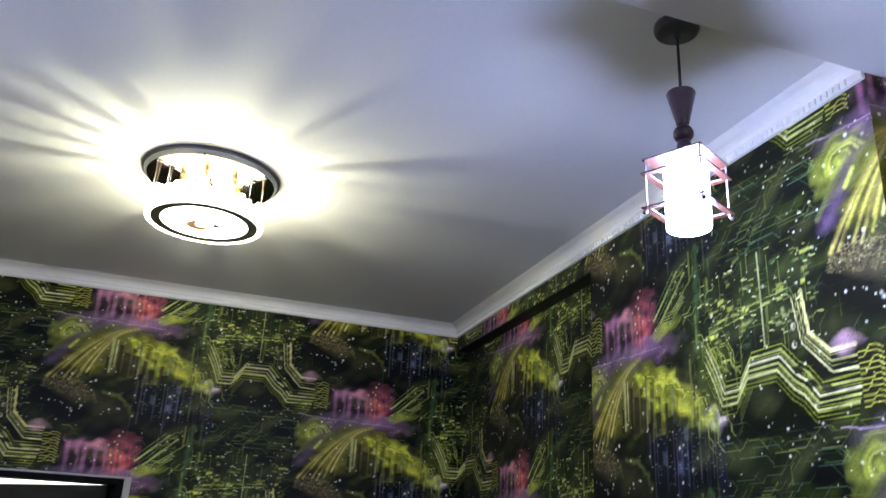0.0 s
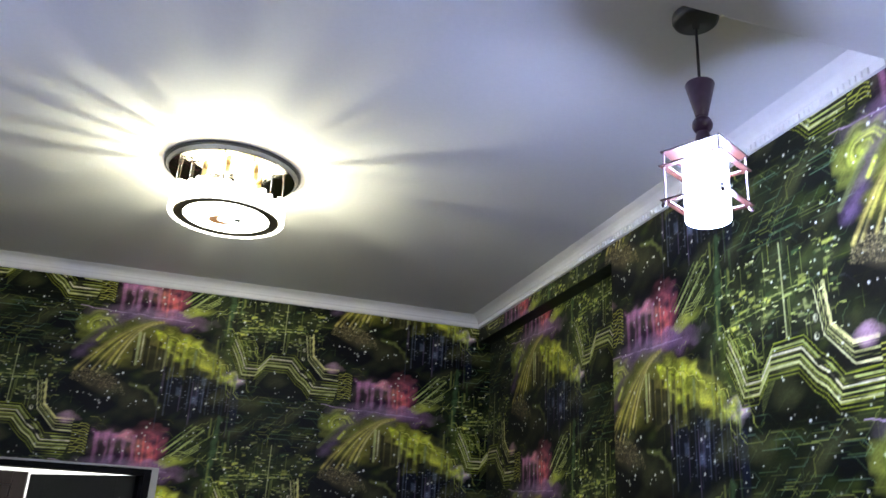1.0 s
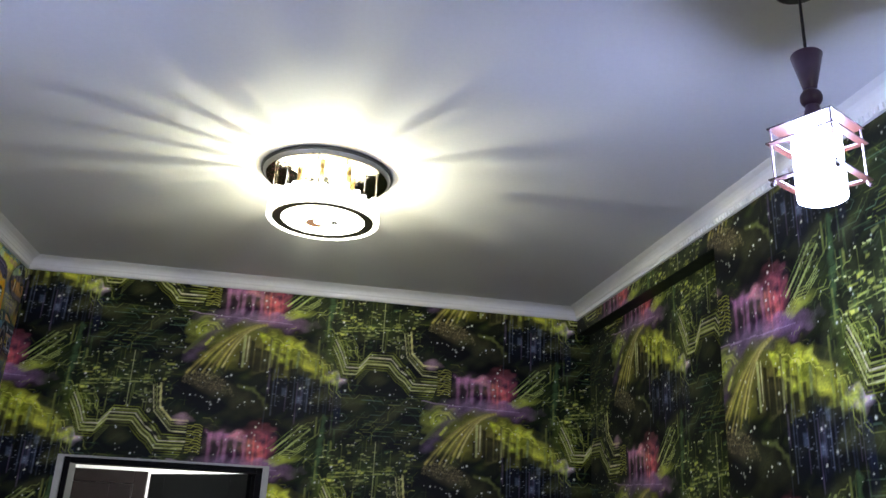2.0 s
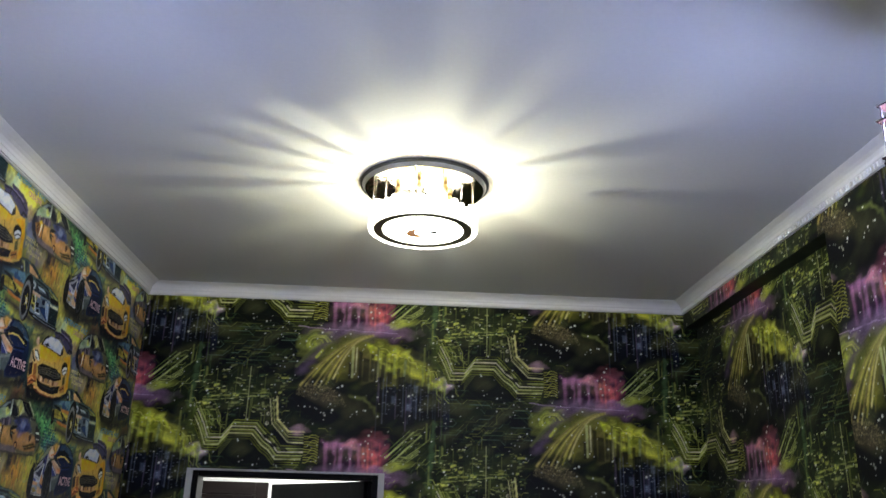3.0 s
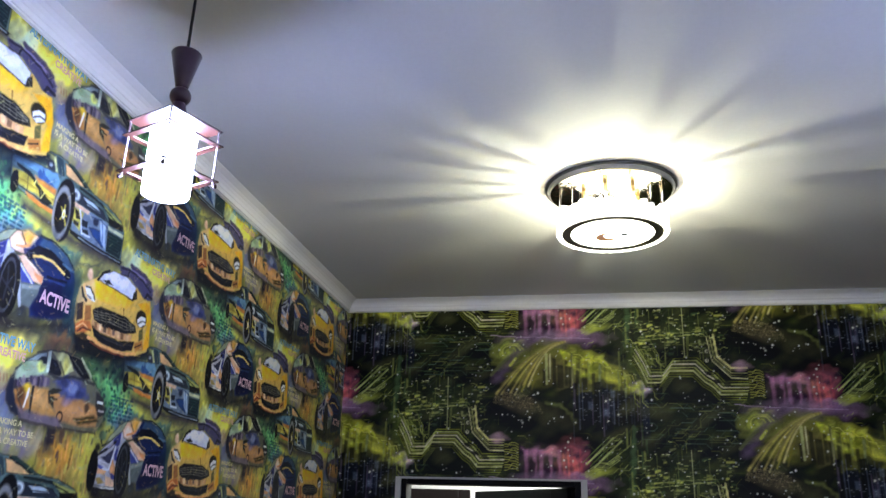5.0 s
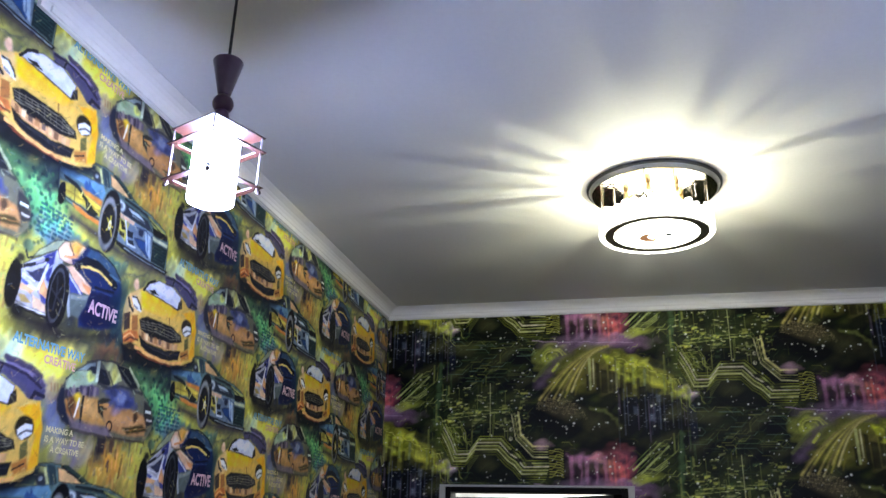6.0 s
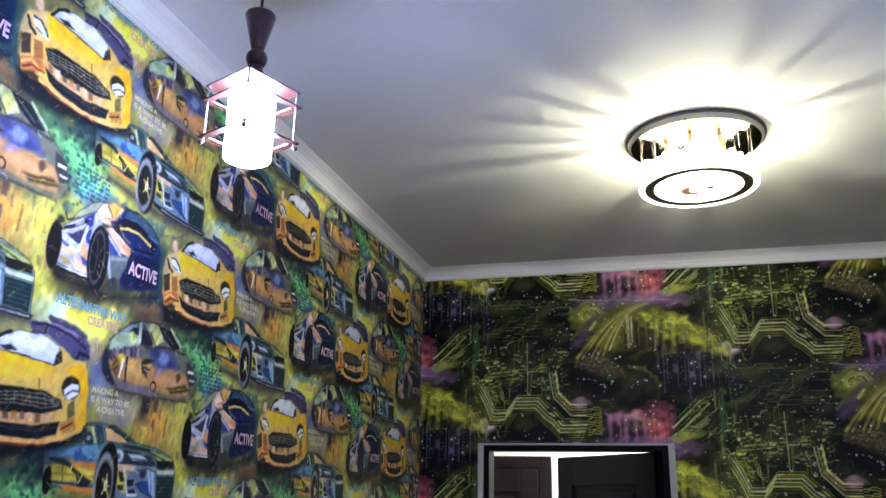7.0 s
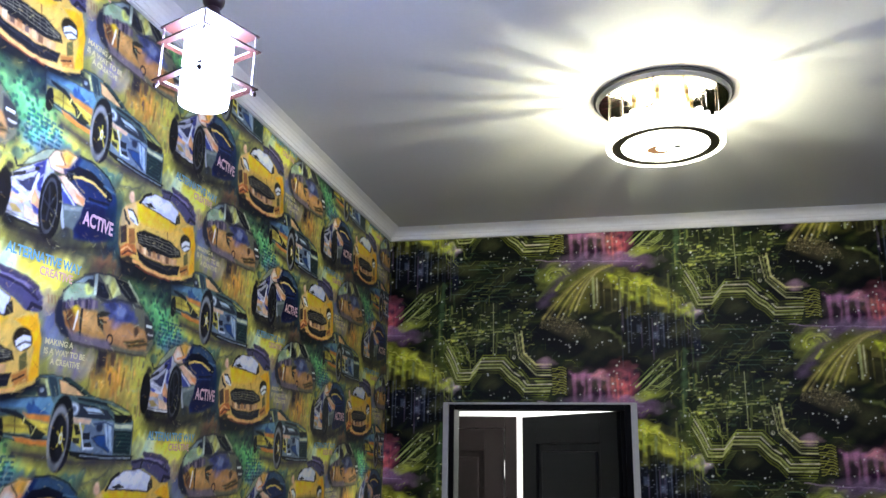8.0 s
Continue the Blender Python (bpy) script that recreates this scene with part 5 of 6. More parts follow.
    p.line([(0.047, -0.199), (0.068, -0.197)], 0.004, ink(70, 62, 52), 0.8, soft=0.002, warp=0.0004)
    p.poly([(0.202, -0.160), (0.233, -0.168), (0.247, -0.205), (0.224, -0.216), (0.206, -0.192)], ink(62, 60, 66), 0.9, soft=0.006, warp=0.0005)
    p.line([(0.213, -0.182), (0.231, -0.181)], 0.006, ink(214, 214, 212), 0.85, soft=0.002, warp=0.0004)
    p.line([(0.221, -0.199), (0.239, -0.199)], 0.005, ink(196, 186, 180), 0.8, soft=0.002, warp=0.0004)
    p.blob(0.173, -0.199, 0.014, 0.016, ink(58, 50, 50), 0.8, hard=0.4, warp=0.002)
    p.poly([(0.133, -0.229), (0.208, -0.211), (0.228, -0.223), (0.152, -0.240)], ink(88, 78, 48), 0.95, soft=0.006, warp=0.0005)
    p.line([(0.142, -0.234), (0.216, -0.218)], 0.003, ink(170, 130, 80), 0.6, soft=0.002, warp=0.0004)
    p.ring(0.086, -0.231, 0.009, 0.010, 0.004, ink(56, 42, 38), 0.95)
    p.line([(-0.024, -0.191), (-0.026, -0.207), (-0.031, -0.226)], 0.006, ink(232, 228, 214), 0.9, soft=0.002, warp=0.0004)
    p.line([(-0.013, -0.186), (-0.011, -0.215), (-0.008, -0.243)], 0.007, ink(40, 40, 44), 0.9, soft=0.002, warp=0.0004)
    p.poly([(-0.050, -0.227), (-0.012, -0.234), (0.083, -0.234), (0.102, -0.252), (0.010, -0.254), (-0.033, -0.249)], ink(132, 118, 132), 0.8, soft=0.01, warp=0.0005)
    p.line([(-0.035, -0.251), (0.010, -0.254), (0.102, -0.253), (0.222, -0.251)], 0.005, ink(60, 50, 54), 0.6, soft=0.004, warp=0.0004)
    p.poly([(0.055, -0.255), (0.083, -0.256), (0.082, -0.289), (0.060, -0.289)], ink(50, 46, 62), 0.85, soft=0.006, warp=0.0005)
    p.poly([(0.095, -0.256), (0.110, -0.256), (0.112, -0.285), (0.098, -0.284)], ink(96, 74, 70), 0.8, soft=0.006, warp=0.0005)
    dabs(-0.08, 0.24, -0.235, -0.10, 60, (ink(206, 150, 90), ink(90, 84, 80), ink(216, 222, 196), ink(120, 130, 170)), 0.016, 0.003, 0.35, 0.8, [(-0.07, -0.19), (-0.02, -0.12), (0.11, -0.1), (0.22, -0.17), (0.22, -0.22), (0.08, -0.235)])
    # brushwork over all of it
    dabs(-0.25, 0.25, -0.31, 0.31, 900, (ink(40, 42, 54), ink(236, 226, 170), ink(40, 44, 60), ink(226, 190, 110), ink(150, 160, 170)), 0.012, 0.0026, 0.30, 1.2)
    tint = p.noise(3, 12, 40)
    p.lay(np.clip(tint * 0.35, 0, 0.3), ink(60, 60, 80), 0.4)
    grain = p.noise(30, 90, 80) * 0.02 + p.noise(8, 25, 50) * 0.06
    # deep pools of navy and bottle green between the cars
    for u, v, a, b, c in ((0.03, -0.09, 0.10, 0.05, ink(16, 26, 62)), (0.26, -0.10, 0.12, 0.035, ink(18, 24, 48)), (0.055, 0.02, 0.035, 0.09, ink(30, 74, 92)), (-0.18, -0.095, 0.12, 0.03, ink(50, 42, 56)), (0.10, 0.135, 0.16, 0.022, ink(58, 54, 82))):
        p.blob(u, v, a, b, c, 0.7, warp=0.006)
    p.rgb = p.rgb ** 1.36 * np.array((1.50, 1.60, 1.52))
    p.rgb = np.clip(p.rgb * (1 + grain[..., None]), 0, 0.9)
    return p


def paper_sheet(name, parent, prn, start, along, us, vs, origin, hole=None):
    """A wallpaper sheet: start is the point u = 0, z = 0; us, vs the lines of its grid; origin where the print begins."""
    us, vs = np.asarray(us), np.asarray(vs)
    nu, nv = len(us), len(vs)
    gu, gv = np.meshgrid(us, vs)
    co = np.zeros((nu * nv, 3))
    co[:] = start
    co += gu.reshape(-1, 1) * np.array(along)
    co[:, 2] += gv.ravel()
    i = np.arange(nu * nv).reshape(nv, nu)
    quads = np.stack((i[:-1, :-1], i[:-1, 1:], i[1:, 1:], i[1:, :-1]), -1)
    if hole:
        cu, cv = (us[:-1] + us[1:]) / 2, (vs[:-1] + vs[1:]) / 2
        keep = ~((cu[None, :] > hole[0]) & (cu[None, :] < hole[1]) & (cv[:, None] < hole[2]))
        quads = quads[keep]
    quads = quads.reshape(-1, 4)
    me = bpy.data.meshes.new(name)
    me.vertices.add(len(co))
    me.vertices.foreach_set("co", co.ravel())
    me.loops.add(quads.size)
    me.loops.foreach_set("vertex_index", quads.ravel().astype(np.int32))
    me.polygons.add(len(quads))
    me.polygons.foreach_set("loop_start", np.arange(0, quads.size, 4, dtype=np.int32))
    me.update(calc_edges=True)
    col = np.ones((nu * nv, 4))
    col[:, :3] = prn.at(gu.ravel() - origin[0], gv.ravel() - origin[1])
    att = me.attributes.new("print", "FLOAT_COLOR", "POINT")
    att.data.foreach_set("color", col.astype(np.float32).ravel())
    me.materials.append(M_PAPER)
    ob = new(name, me)
    ob.parent = parent
    return ob


def heights(fine_from, top, step):
    return np.concatenate((np.arange(0.0, fine_from, 0.03), np.arange(fine_from, top, step), [top]))


def lengths(lo, hi, step, *also):
    n = max(2, round((hi - lo) / step))
    return np.unique(np.round(np.concatenate((np.linspace(lo, hi, n + 1), also)), 5))


CIRCUIT = circuit_print()
CARS = car_print()

# ---- the room ----
NICHE = 0.06         # depth of the recess in the circuit wall
STEP_Y = -1.272      # where the recess ends
NICHE_TOP = 2.735
DOOR = (0.290, 1.062, 2.052)      # opening in the wall: from, to, height
FLOOR_END, FAR_X = -5.2, 3.5

floor = tagged(part("floor", boxes(((-0.2, FLOOR_END, -0.1), (FAR_X + 0.1, 1.5, 0.0)), bevel=0), M_FLOOR), "brown laminate floor of the room", "floor", kind="structure")
ceiling = tagged(part("ceiling", boxes(((-0.12, BEAM, CEIL), (ROOM + 0.2, 0.12, CEIL + 0.15))), M_CEIL), "matt white painted plaster ceiling of the room", "ceiling", kind="structure")
low_ceiling = tagged(part("ceiling_lower", boxes(((-0.12, FLOOR_END, LOW), (FAR_X + 0.12, BEAM, CEIL + 0.15)), bevel=0.003), M_CEIL), "lower white ceiling with a straight edge beside the pendant lamps", "ceiling", kind="structure")

wall_back = tagged(part("wall_back", boxes(((-0.12, 0.003, 0), (DOOR[0], 0.12, CEIL)), ((DOOR[0], 0.003, DOOR[2]), (DOOR[1], 0.12, CEIL)), ((DOOR[1], 0.003, 0), (ROOM + 0.2, 0.12, CEIL))), M_PLASTER),
                   "wall papered with a dark green circuit-board city print", "wall", kind="structure")
paper_sheet("wallpaper", wall_back, CIRCUIT, (0, 0, 0), (1, 0, 0), lengths(0.0, ROOM + NICHE, 0.0032, DOOR[0], DOOR[1]), heights(1.62, CEIL, 0.0032), (1.767, 2.444), (DOOR[0], DOOR[1], DOOR[2]))

wall_left = tagged(part("wall_left", boxes(((-0.12, FLOOR_END, 0), (-0.003, 0.003, CEIL))), M_PLASTER), "wall papered with a colourful racing car print", "wall", kind="structure")
paper_sheet("wallpaper", wall_left, CARS, (0, 0, 0), (0, 1, 0), np.concatenate((np.arange(FLOOR_END, -2.64, 0.02), lengths(-2.64, -1.2, 0.0019), lengths(-1.2, 0.0, 0.0027)[1:])), heights(1.70, LOW, 0.0021), (-2.068, 2.28))

wall_right = tagged(part("wall_right", boxes(((ROOM + 0.003, BEAM + 0.003, 0), (ROOM + 0.2, STEP_Y, CEIL)), ((ROOM + 0.003, STEP_Y, NICHE_TOP), (ROOM + 0.2, 0.003, CEIL)), ((ROOM + NICHE + 0.003, STEP_Y, 0), (ROOM + 0.2, 0.003, NICHE_TOP))), M_PLASTER),
                    "wall with a shallow recess, papered with a dark circuit-board city print", "wall", kind="structure")
RIGHT_O, NICHE_O = (2.304, 2.18), (0.323, 2.13)
paper_sheet("wallpaper", wall_right, CIRCUIT, (ROOM, 0, 0), (0, -1, 0), lengths(-STEP_Y, -BEAM, 0.0028), heights(1.85, CEIL, 0.0028), RIGHT_O)
paper_sheet("wallpaper", wall_right, CIRCUIT, (ROOM, 0, 0), (0, -1, 0), lengths(0, -STEP_Y, 0.004), np.linspace(NICHE_TOP, CEIL, 30), RIGHT_O)
paper_sheet("wallpaper", wall_right, CIRCUIT, (ROOM + NICHE, 0, 0), (0, -1, 0), lengths(0, -STEP_Y, 0.0034), heights(1.85, NICHE_TOP, 0.0034), NICHE_O)
paper_sheet("wallpaper", wall_right, CIRCUIT, (ROOM, STEP_Y, 0), (1, 0, 0), lengths(0, NICHE, 0.01), heights(1.85, NICHE_TOP, 0.006), (0.2, 2.2))
soffit = new("soffit_paper", mesh_of(boxes(((ROOM, STEP_Y, NICHE_TOP - 0.001), (ROOM + NICHE, 0, NICHE_TOP + 0.003))), "soffit_paper", M_SOFFIT))
soffit.parent = wall_right
wall_return = tagged(part("wall_return", boxes(((ROOM + 0.2, BEAM + 0.003, 0), (FAR_X, BEAM + 0.15, LOW))), M_PLASTER), "papered wall return beside the opening", "wall", kind="structure")
paper_sheet("wallpaper", wall_return, CIRCUIT, (ROOM, BEAM, 0), (1, 0, 0), lengths(0, FAR_X - ROOM, 0.004), heights(1.85, LOW, 0.004), (-0.15, 2.2))
tagged(part("wall_side", boxes(((FAR_X, FLOOR_END, 0), (FAR_X + 0.12, BEAM + 0.15, LOW))), M_PLASTER), "plain plastered wall of the near room", "wall", kind="structure")
tagged(part("wall_rear", boxes(((-0.12, FLOOR_END - 0.12, 0), (FAR_X + 0.12, FLOOR_END, LOW))), M_PLASTER), "plain plastered wall behind", "wall", kind="structure")

# cornice with a row of dentils
PROFILE = [(0.0, -0.054), (0.009, -0.054), (0.010, -0.034), (0.013, -0.031), (0.016, -0.023), (0.022, -0.015), (0.031, -0.0085), (0.042, -0.0042), (0.050, -0.0012), (0.051, 0.0), (0.0, 0.0)]


def cornice(name, a, b, inward, mitres=(1, 1)):
    ob = tagged(part(name, sweep(PROFILE, a, b, inward, mitres), M_CORNICE), "white plaster cornice with small dentils", "cornice", kind="structure")
    a, b, inward = Vector(a), Vector(b), Vector(inward)
    along = (b - a).normalized()
    bm = bmesh.new()
    n = int((b - a).length / 0.017)
    for k in range(2, n - 1):
        c = a + along * (k * 0.017) + inward * 0.0115 + Vector((0, 0, -0.044))
        add_box(bm, c - along * 0.0048 - Vector((0.0035, 0.0035, 0.007)) * 1.0 + Vector((0, 0, 0)), c + along * 0.0048 + Vector((0.0035, 0.0035, 0.007)))
    d = part("dentils", bm, M_CORNICE, ob)
    tagged(d, kind="stuff")
    return ob


cornice("cornice_back", (0, 0, CEIL), (ROOM, 0, CEIL), (0, -1, 0))
cornice("cornice_left", (0, BEAM, CEIL), (0, 0, CEIL), (1, 0, 0), (0, 1))
cornice("cornice_right", (ROOM, 0, CEIL), (ROOM, BEAM, CEIL), (-1, 0, 0), (1, 0))

# ---- doorway, its door and the hall beyond ----
x0, x1, zt = DOOR
tagged(part("door_reveal", boxes(((x0 - 0.024, -0.006, 0), (x0, 0.115, zt)), ((x1, -0.006, 0), (x1 + 0.026, 0.115, zt)), ((x0 - 0.024, -0.006, zt), (x1 + 0.026, 0.115, zt + 0.008)), bevel=0.002), M_REVEAL),
       "grey painted plaster edge round the doorway", "door reveal", kind="structure")
frame_ob = empty("door_1", (0, 0, 0))
tagged(frame_ob, "black painted door standing half open into the hall", "door", kind="structure")
part("jamb", boxes(((x0, 0.004, 0), (x0 + 0.024, 0.11, zt)), bevel=0.003), M_FRAME, frame_ob)
part("jamb", boxes(((x1 - 0.026, 0.004, 0), (x1, 0.11, zt)), bevel=0.003), M_FRAME, frame_ob)
part("stop", boxes(((x1 - 0.044, 0.06, 0), (x1 - 0.026, 0.108, zt - 0.022)), bevel=0.002), M_FRAME, frame_ob)
part("head", boxes(((x0 + 0.024, 0.004, zt - 0.022), (x1 - 0.026, 0.11, zt)), bevel=0.003), M_FRAME, frame_ob)


def door_leaf(parent, width, height, material, name="leaf"):
    """A leaf hinged at its local x = 0, with moulded panels sunk in both faces."""
    bm = bmesh.new()
    t = 0.04
    rail, top, mid = 0.115, 0.13, 0.95
    stiles = [((0, 0, 0), (rail, t, height)), ((width - rail, 0, 0), (width, t, height)), ((rail, 0, height - top), (width - rail, t, height)), ((rail, 0, mid), (width - rail, t, mid + 0.14)), ((rail, 0, 0), (width - rail, t, 0.2))]
    for lo, hi in stiles:
        add_box(bm, lo, hi, 0.002)
    leaf = part(name, bm, material, parent)
    for lo, hi in ((mid + 0.14, height - top), (0.2, mid)):
        bm = bmesh.new()
        add_box(bm, (rail, 0.014, lo), (width - rail, t - 0.014, hi))
        add_box(bm, (rail + 0.035, 0.005, lo + 0.035), (width - rail - 0.035, t - 0.005, hi - 0.035), 0.008)
        part("panel", bm, material, leaf)
    return leaf


leaf = door_leaf(frame_ob, 0.705, 2.024, M_BLACK)
leaf.matrix_basis = pose(x1 - 0.030, 0.112, 0.006, 0, 0, 180 - 48)

tagged(part("hall_wall", boxes(((-1.6, 1.42, 0), (1.9, 1.5, 2.7))), M_WHITE), "white painted wall of the hall", "wall", kind="structure")
tagged(part("hall_side", boxes(((-1.7, 0.12, 0), (-1.6, 1.5, 2.7)), ((1.9, 0.12, 0), (2.0, 1.5, 2.7))), M_WHITE), "white painted side walls of the hall", "wall", kind="structure")
tagged(part("hall_ceiling", boxes(((-1.7, 0.12, 2.7), (2.0, 1.5, 2.75))), M_WHITE), "white ceiling of the hall", "ceiling", kind="structure")
tagged(part("hall_floor", boxes(((-1.7, 1.5, -0.1), (2.0, 1.52, 0.0)), ((-1.7, 0.12, -0.1), (-0.2, 1.5, 0.0))), M_FLOOR), "brown laminate floor of the hall", "floor", kind="structure")
door_2 = tagged(empty("door_2", (0, 0, 0)), "closed dark brown panelled door in the hall", "door", kind="structure")
part("casing", boxes(((0.322, 1.392, 0), (0.392, 1.42, 2.075)), bevel=0.004), M_BROWN, door_2)
part("casing", boxes(((-0.535, 1.392, 0), (-0.465, 1.42, 2.075)), bevel=0.004), M_BROWN, door_2)
part("casing", boxes(((-0.465, 1.392, 2.005), (0.322, 1.42, 2.075)), bevel=0.004), M_BROWN, door_2)
leaf2 = door_leaf(door_2, 0.777, 2.0, M_BROWN)
leaf2.matrix_basis = pose(-0.46, 1.378, 0.003)
part("hinge", lathe([(0.0, 1.72), (0.006, 1.72), (0.006, 1.82), (0.0, 1.82)], 12), M_STEEL, door_2, "steel hinge").matrix_basis = pose(0.322, 1.376, 0)

# ---- ceiling lamp ----
chandelier = tagged(empty("ceiling_lamp", (LAMP[0], LAMP[1], CEIL)), "round chrome ceiling lamp with a glowing scalloped crystal drum", "ceiling lamp")
part("rim", lathe([(0.186, 0.0), (0.1945, 0.0), (0.1985, -0.002), (0.198, -0.008), (0.193, -0.0105), (0.186, -0.009)], 96), M_RIM, chandelier, "dark grey metal rim", True)
part("band", lathe([(0.1925, -0.0098), (0.1895, -0.0140), (0.1855, -0.0195), (0.1838, -0.0200), (0.1830, -0.018), (0.187, -0.007)], 96), M_SATIN, chandelier, "pale satin metal band", True)
part("mirror_plate", lathe([(0.0, -0.0225), (0.1822, -0.0225), (0.1832, -0.0215), (0.1822, -0.0200), (0.0, -0.0195)], 96), M_MIRROR, chandelier, "mirror-polished plate")
part("screw", lathe([(0.0, -0.030), (0.004, -0.030), (0.004, -0.022), (0.0, -0.022)], 10), M_CORD, chandelier).location = (-0.03, -0.180, 0.008)
part("screw", lathe([(0.0, -0.030), (0.004, -0.030), (0.004, -0.022), (0.0, -0.022)], 10), M_CORD, chandelier).location = (-0.046, -0.176, 0.008)
rod = mesh_of(lathe([(0.0, -0.085), (0.0014, -0.089), (0.0014, -0.0235), (0.0, -0.0235)], 10), "rod", M_STEEL, True)
for k in range(12):
    a = math.tau * (k + 0.5 + 0.16 * math.sin(5 * k)) / 12
    shared("rod", rod, chandelier, (0.157 * math.cos(a), 0.157 * math.sin(a), 0))
# lamp holders with small capsule bulbs
holder = mesh_of(lathe([(0.0, -0.05), (0.007, -0.05), (0.008, -0.035), (0.006, -0.0225), (0.0, -0.0225)], 20), "bulb_holder", M_BRASS, True)
for k in range(6):
    a = math.tau * (k + 0.3) / 6
    shared("bulb_holder", holder, chandelier, (0.085 * math.cos(a), 0.085 * math.sin(a), 0))
capsule = mesh_of(lathe([(0.0, -0.066), (0.002, -0.0655), (0.0040, -0.063), (0.0045, -0.060), (0.0045, -0.052), (0.0, -0.0505)], 16), "bulb", glow("bulb_glass", (1.0, 0.86, 0.55), 4.0), True)
for k in range(6):
    a = math.tau * (k + 0.3) / 6
    shared("bulb", capsule, chandelier, (0.085 * math.cos(a), 0.085 * math.sin(a), 0))
# drum of crystal strips
def crystal_strip(top):
    bm = bmesh.new()
    low, high = [], []
    for k in range(7):
        a = math.pi * k / 6
        low.append(bm.verts.new((0.009 * math.sin(a), 0.0126 * math.cos(a), -0.152)))
        high.append(bm.verts.new((0.009 * math.sin(a), 0.0126 * math.cos(a), top - 0.003 * abs(math.cos(a)))))
    for k in range(6):
        bm.faces.new((low[k], low[k + 1], high[k + 1], high[k]))
    bm.faces.new(low[::-1])
    bm.faces.new(high)
    bm.faces.new((low[0], high[0], high[6], low[6]))
    bmesh.ops.recalc_face_normals(bm, faces=bm.faces)
    return mesh_of(bm, "crystal_strip", M_CRYSTAL)


strips = [crystal_strip(t) for t in (-0.087, -0.093, -0.098, -0.104, -0.110)]
pick = random.Random(4)
for k in range(38):
    a = math.tau * k / 38
    shared("crystal_strip", strips[pick.randrange(5)], chandelier, (0.157 * math.cos(a), 0.157 * math.sin(a), 0), a)
# inner ring of prisms, added so their uneven opacity throws rays on the ceiling
prism = mesh_of(lathe([(0.0, -0.128), (0.0045, -0.120), (0.0055, -0.085), (0.004, -0.076), (0.0, -0.071)], 6), "crystal_prism", M_PRISM)
for k in range(40):
    a = math.tau * (k + 0.35 * math.sin(3.7 * k)) / 40
    shared("crystal_prism", prism, chandelier, (0.106 * math.cos(a), 0.106 * math.sin(a), 0.006 * math.sin(2.3 * k)), a)
part("lower_ring", lathe([(0.1236, -0.146), (0.151, -0.146), (0.151, -0.1535), (0.147, -0.155), (0.128, -0.155), (0.1236, -0.1535)], 96), M_DARKRING, chandelier, "dark olive beaded ring")
part("scalloped_edge", lathe([(0.151, -0.1465), (0.162, -0.146), (0.163, -0.1515), (0.160, -0.156), (0.151, -0.1565)], 38 * 8, 0.026, 38), M_CRYSTAL, chandelier, "scalloped crystal edge")
# added disc: stops the diffuser's upward glow and gives the mirror a gold reflection
part("light_block_disc", lathe([(0.0, -0.1430), (0.145, -0.1430), (0.147, -0.1458), (0.0, -0.1458)], 72), M_BRASS, chandelier, "added satin brass disc blocking upward light")
part("diffuser", lathe([(0.0, -0.1535), (0.1236, -0.1525), (0.1236, -0.147), (0.0, -0.147)], 72), M_OPAL, chandelier, "glowing opal disc")
moon = bmesh.new()
outer = [(0.034 * math.cos(a), 0.034 * math.sin(a)) for a in np.linspace(0.6, 2 * math.pi - 0.6, 24)]
inner = [(0.016 + 0.0226 * math.cos(a), 0.0226 * math.sin(a)) for a in np.linspace(2 * math.pi - 1.05, 1.05, 18)]
lo = [moon.verts.new((x, y, -0.1556)) for x, y in outer + inner]
hi = [moon.verts.new((x, y, -0.1530)) for x, y in outer + inner]
moon.faces.new(lo)
moon.faces.new(hi[::-1])
for k in range(len(lo)):
    j = (k + 1) % len(lo)
    moon.faces.new((lo[k], hi[k], hi[j], lo[j]))
bmesh.ops.recalc_face_normals(moon, faces=moon.faces)
part("moon", moon, M_AMBER, chandelier, "amber crescent").matrix_basis = pose(-0.016, 0.018, 0, 0, 0, -35)
part("cloud", lathe([(0.0, -0.1550), (0.010, -0.1550), (0.011, -0.1530), (0.0, -0.1530)], 14), M_SATIN, chandelier, "small grey mark").location = (0.034, 0.004, 0)


# ---- pendant lamps ----
def square_ring(bm, half, width, z, thick):
    """A thin square plate with a square hole, upper and lower face and both rims."""
    i = half - width
    for lo, hi in (((-half, -half), (half, -i)), ((-half, i), (half, half)), ((-half, -i), (-i, i)), ((i, -i), (half, i))):
        add_box(bm, (*lo, z), (*hi, z + thick))
    return bm


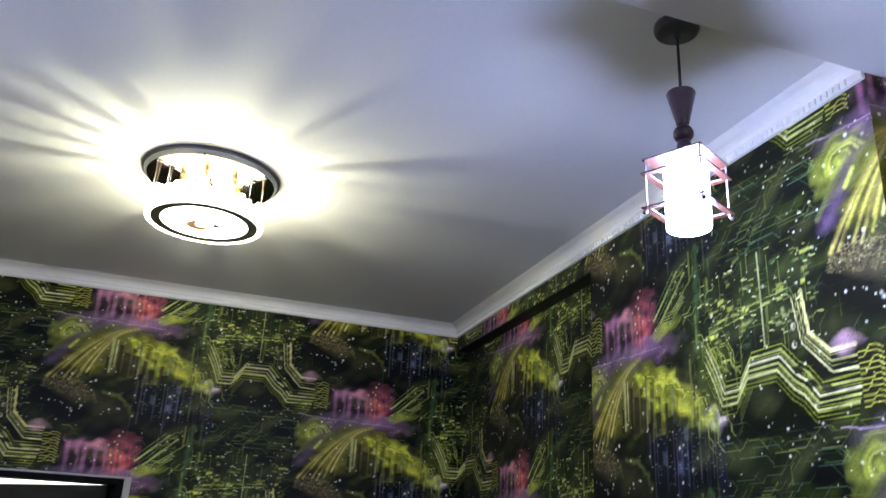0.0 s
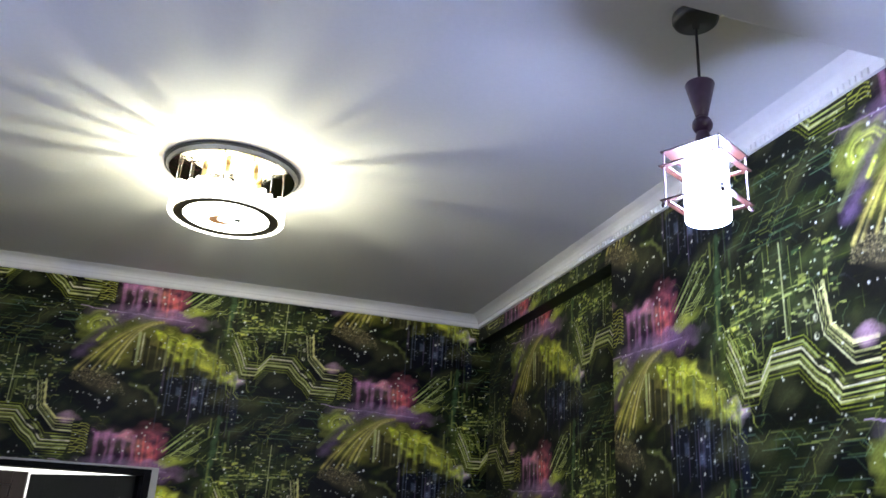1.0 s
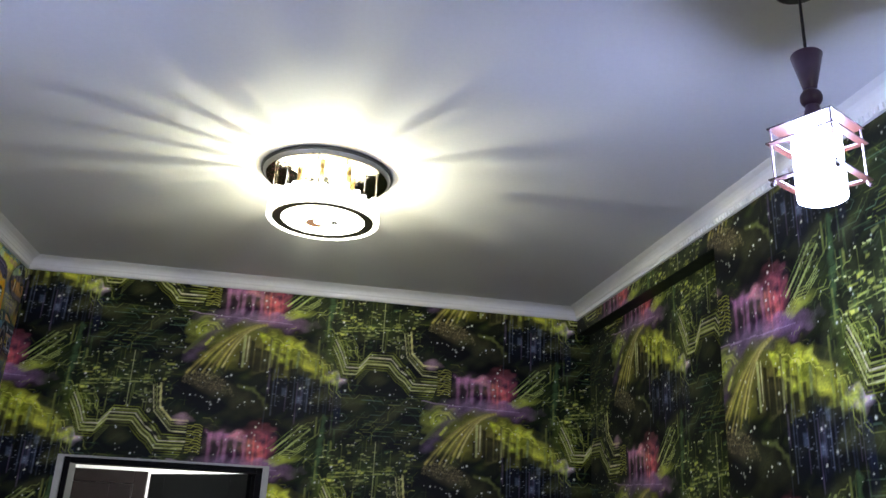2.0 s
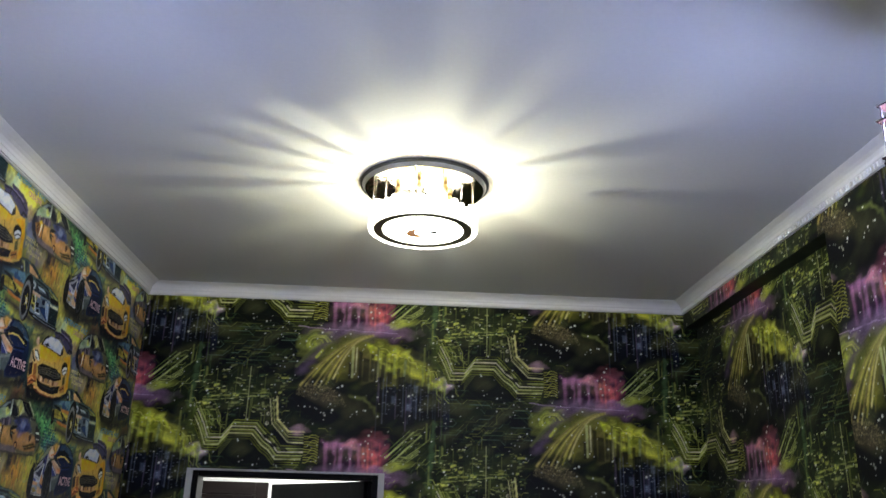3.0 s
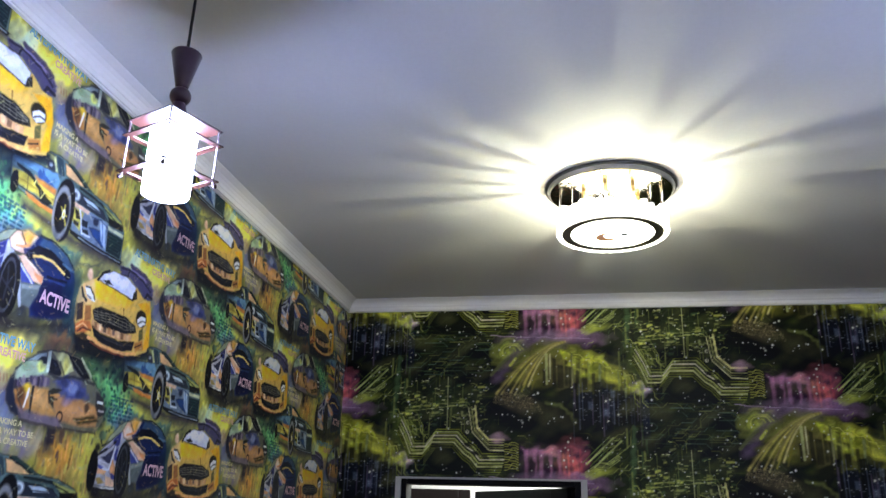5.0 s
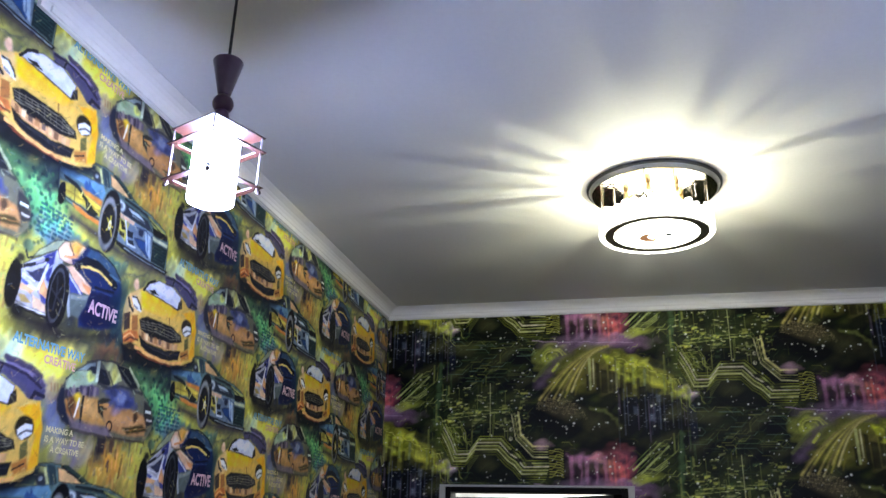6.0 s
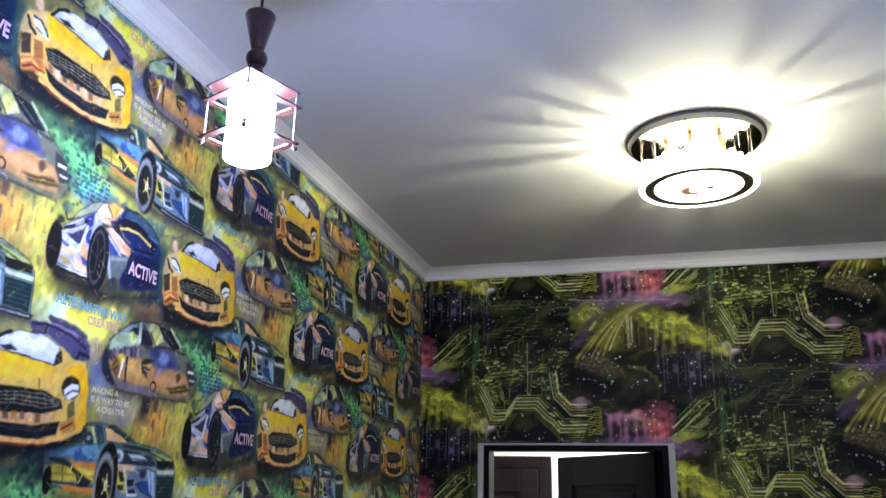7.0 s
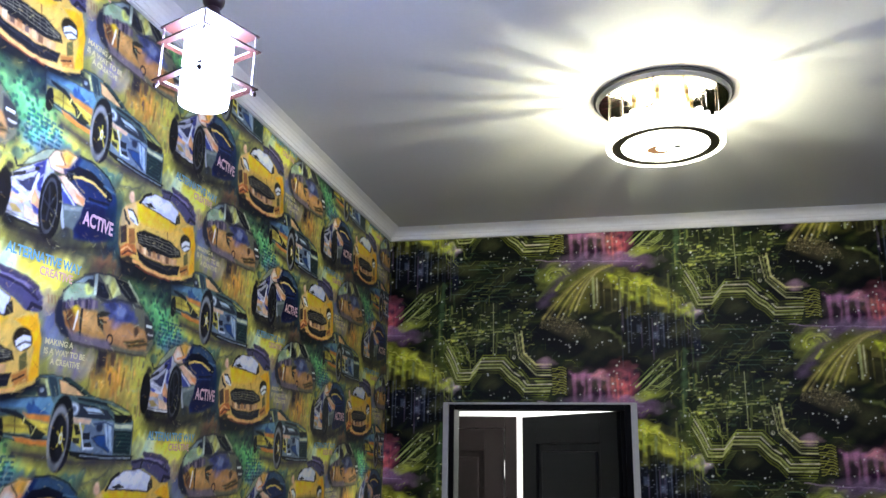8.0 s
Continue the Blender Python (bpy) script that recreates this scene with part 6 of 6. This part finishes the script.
def pendant(place, plate_z, turn):
    """A turned stem on a cord above an opal cylinder in a cage of square plywood plates."""
    lamp = tagged(empty("pendant_lamp", (place[0], place[1], plate_z), radians(turn)), "pendant lamp with a glowing cylinder in a square plywood cage", "pendant lamp", "pendant lamps")
    top = CEIL - plate_z
    low = top - 0.020
    part("canopy", lathe([(0.0, top), (0.044, top), (0.045, low + 0.010), (0.042, low + 0.003), (0.036, low), (0.008, low), (0.006, low - 0.012), (0.0, low - 0.013)], 48), M_RIM, lamp, "dark polished ceiling rose", True)
    part("cord", lathe([(0.0, low), (0.0028, low), (0.0028, 0.145), (0.0, 0.145)], 12), M_CORD, lamp, "black cord", True)
    part("upper_cone", lathe([(0.0, 0.152), (0.026, 0.152), (0.0275, 0.149), (0.012, 0.083), (0.0105, 0.078), (0.0, 0.077)], 40), M_STEM, lamp, "purple lacquered cone", True)
    ball = [(0.019 * math.sin(a), 0.0620 + 0.019 * -math.cos(a)) for a in np.linspace(0, math.pi, 18)]
    part("ball", lathe(ball, 36), M_STEM, lamp, "purple lacquered ball", True)
    part("lower_cone", lathe([(0.0, 0.050), (0.0105, 0.050), (0.012, 0.044), (0.0205, 0.006), (0.0205, 0.003), (0.0, 0.003)], 40), M_STEM, lamp, "", True)
    h = 0.0575
    part("top_plate", boxes(((-h + 0.001, -h + 0.001, -0.0005), (h - 0.001, h - 0.001, 0.0026)), bevel=0.0006), M_PLY, lamp, "thin plywood plate")
    # narrow strip round the plate in a dark brown of its own
    part("plate_edge", square_ring(bmesh.new(), h + 0.0006, 0.0022, -0.0002, 0.0024), M_PLY_EDGE, lamp, "dark plywood edge")
    for z in (-0.029, -0.098):
        ringob = part("square_frame", square_ring(bmesh.new(), h + 0.003, 0.0125, z, 0.003), M_PLY, lamp, "thin square plywood frame")
        part("frame_edge", square_ring(bmesh.new(), h + 0.0036, 0.002, z + 0.0004, 0.0022), M_PLY_EDGE, ringob)
    rod_me = mesh_of(lathe([(0.0, -0.106), (0.0017, -0.106), (0.0017, 0.0), (0.0, 0.0)], 10), "post", M_ROD, True)
    knob_me = mesh_of(lathe([(0.0, -0.110), (0.003, -0.109), (0.004, -0.106), (0.003, -0.102), (0.0, -0.1015)], 12), "knob", M_PLY_EDGE, True)
    for sx, sy in ((1, 1), (1, -1), (-1, 1), (-1, -1)):
        shared("post", rod_me, lamp, (sx * (h - 0.004), sy * (h - 0.004), 0))
        shared("knob", knob_me, lamp, (sx * (h - 0.001), sy * (h - 0.001), 0))
    part("shade", lathe([(0.0, -0.134), (0.0365, -0.133), (0.0392, -0.1315), (0.040, -0.128), (0.040, -0.014), (0.038, -0.010), (0.0, -0.010)], 56), M_SHADE, lamp, "glowing white opal glass cylinder", True)
    return lamp


pendant(PEND_A, 2.512, 68)
pendant(PEND_B, 2.545, 28)


# ---- lettering in the car print ----
def word_mesh(text, width, height, material):
    """The word as a flat raised print, its left lower corner at the origin, in the plane of the car wall."""
    cu = bpy.data.curves.new("word", "FONT")
    cu.body, cu.size, cu.offset = text, 1.0, 0.032
    tmp = new("word", cu)
    me = bpy.data.meshes.new_from_object(tmp.evaluated_get(bpy.context.evaluated_depsgraph_get()))
    bpy.data.objects.remove(tmp)
    co = np.zeros(len(me.vertices) * 3)
    me.vertices.foreach_get("co", co)
    co = co.reshape(-1, 3)
    lo, hi = co.min(0), co.max(0)
    s = (co - lo) / np.maximum(hi - lo, 1e-6)
    out = np.stack((np.full(len(co), 0.0012), s[:, 0] * width, s[:, 1] * height), -1)
    me.vertices.foreach_set("co", out.ravel())
    me.materials.clear()
    me.materials.append(material)
    me.update()
    return me


WORDS = [("ACTIVE", 0.098, 0.030, (-0.048, -0.016), M_LETTER_P), ("ALTERNATIVE WAY", 0.205, 0.020, (-0.236, -0.120), M_LETTER_T), ("CREATIVE", 0.092, 0.017, (-0.146, -0.142), M_LETTER_R),
         ("MAKING A", 0.080, 0.012, (-0.105, -0.266), M_LETTER_Y), ("IS A WAY TO BE", 0.118, 0.012, (-0.105, -0.284), M_LETTER_Y), ("A CREATIVE", 0.085, 0.012, (-0.085, -0.302), M_LETTER_Y)]
for text, w, h, (du, dv), mat in WORDS:
    me = word_mesh(text, w, h, mat)
    for i in range(-1, 5):
        for j in range(-2, 3):
            u, v = -2.068 + i * 0.497 + du, 2.28 + (i % 2) * 0.3115 + (j - i // 2 * 0) * 0.623 + dv
            if -2.75 < u < -w and 1.6 < v < LOW - h - 0.002:
                shared("lettering", me, wall_left, (0, u, v))
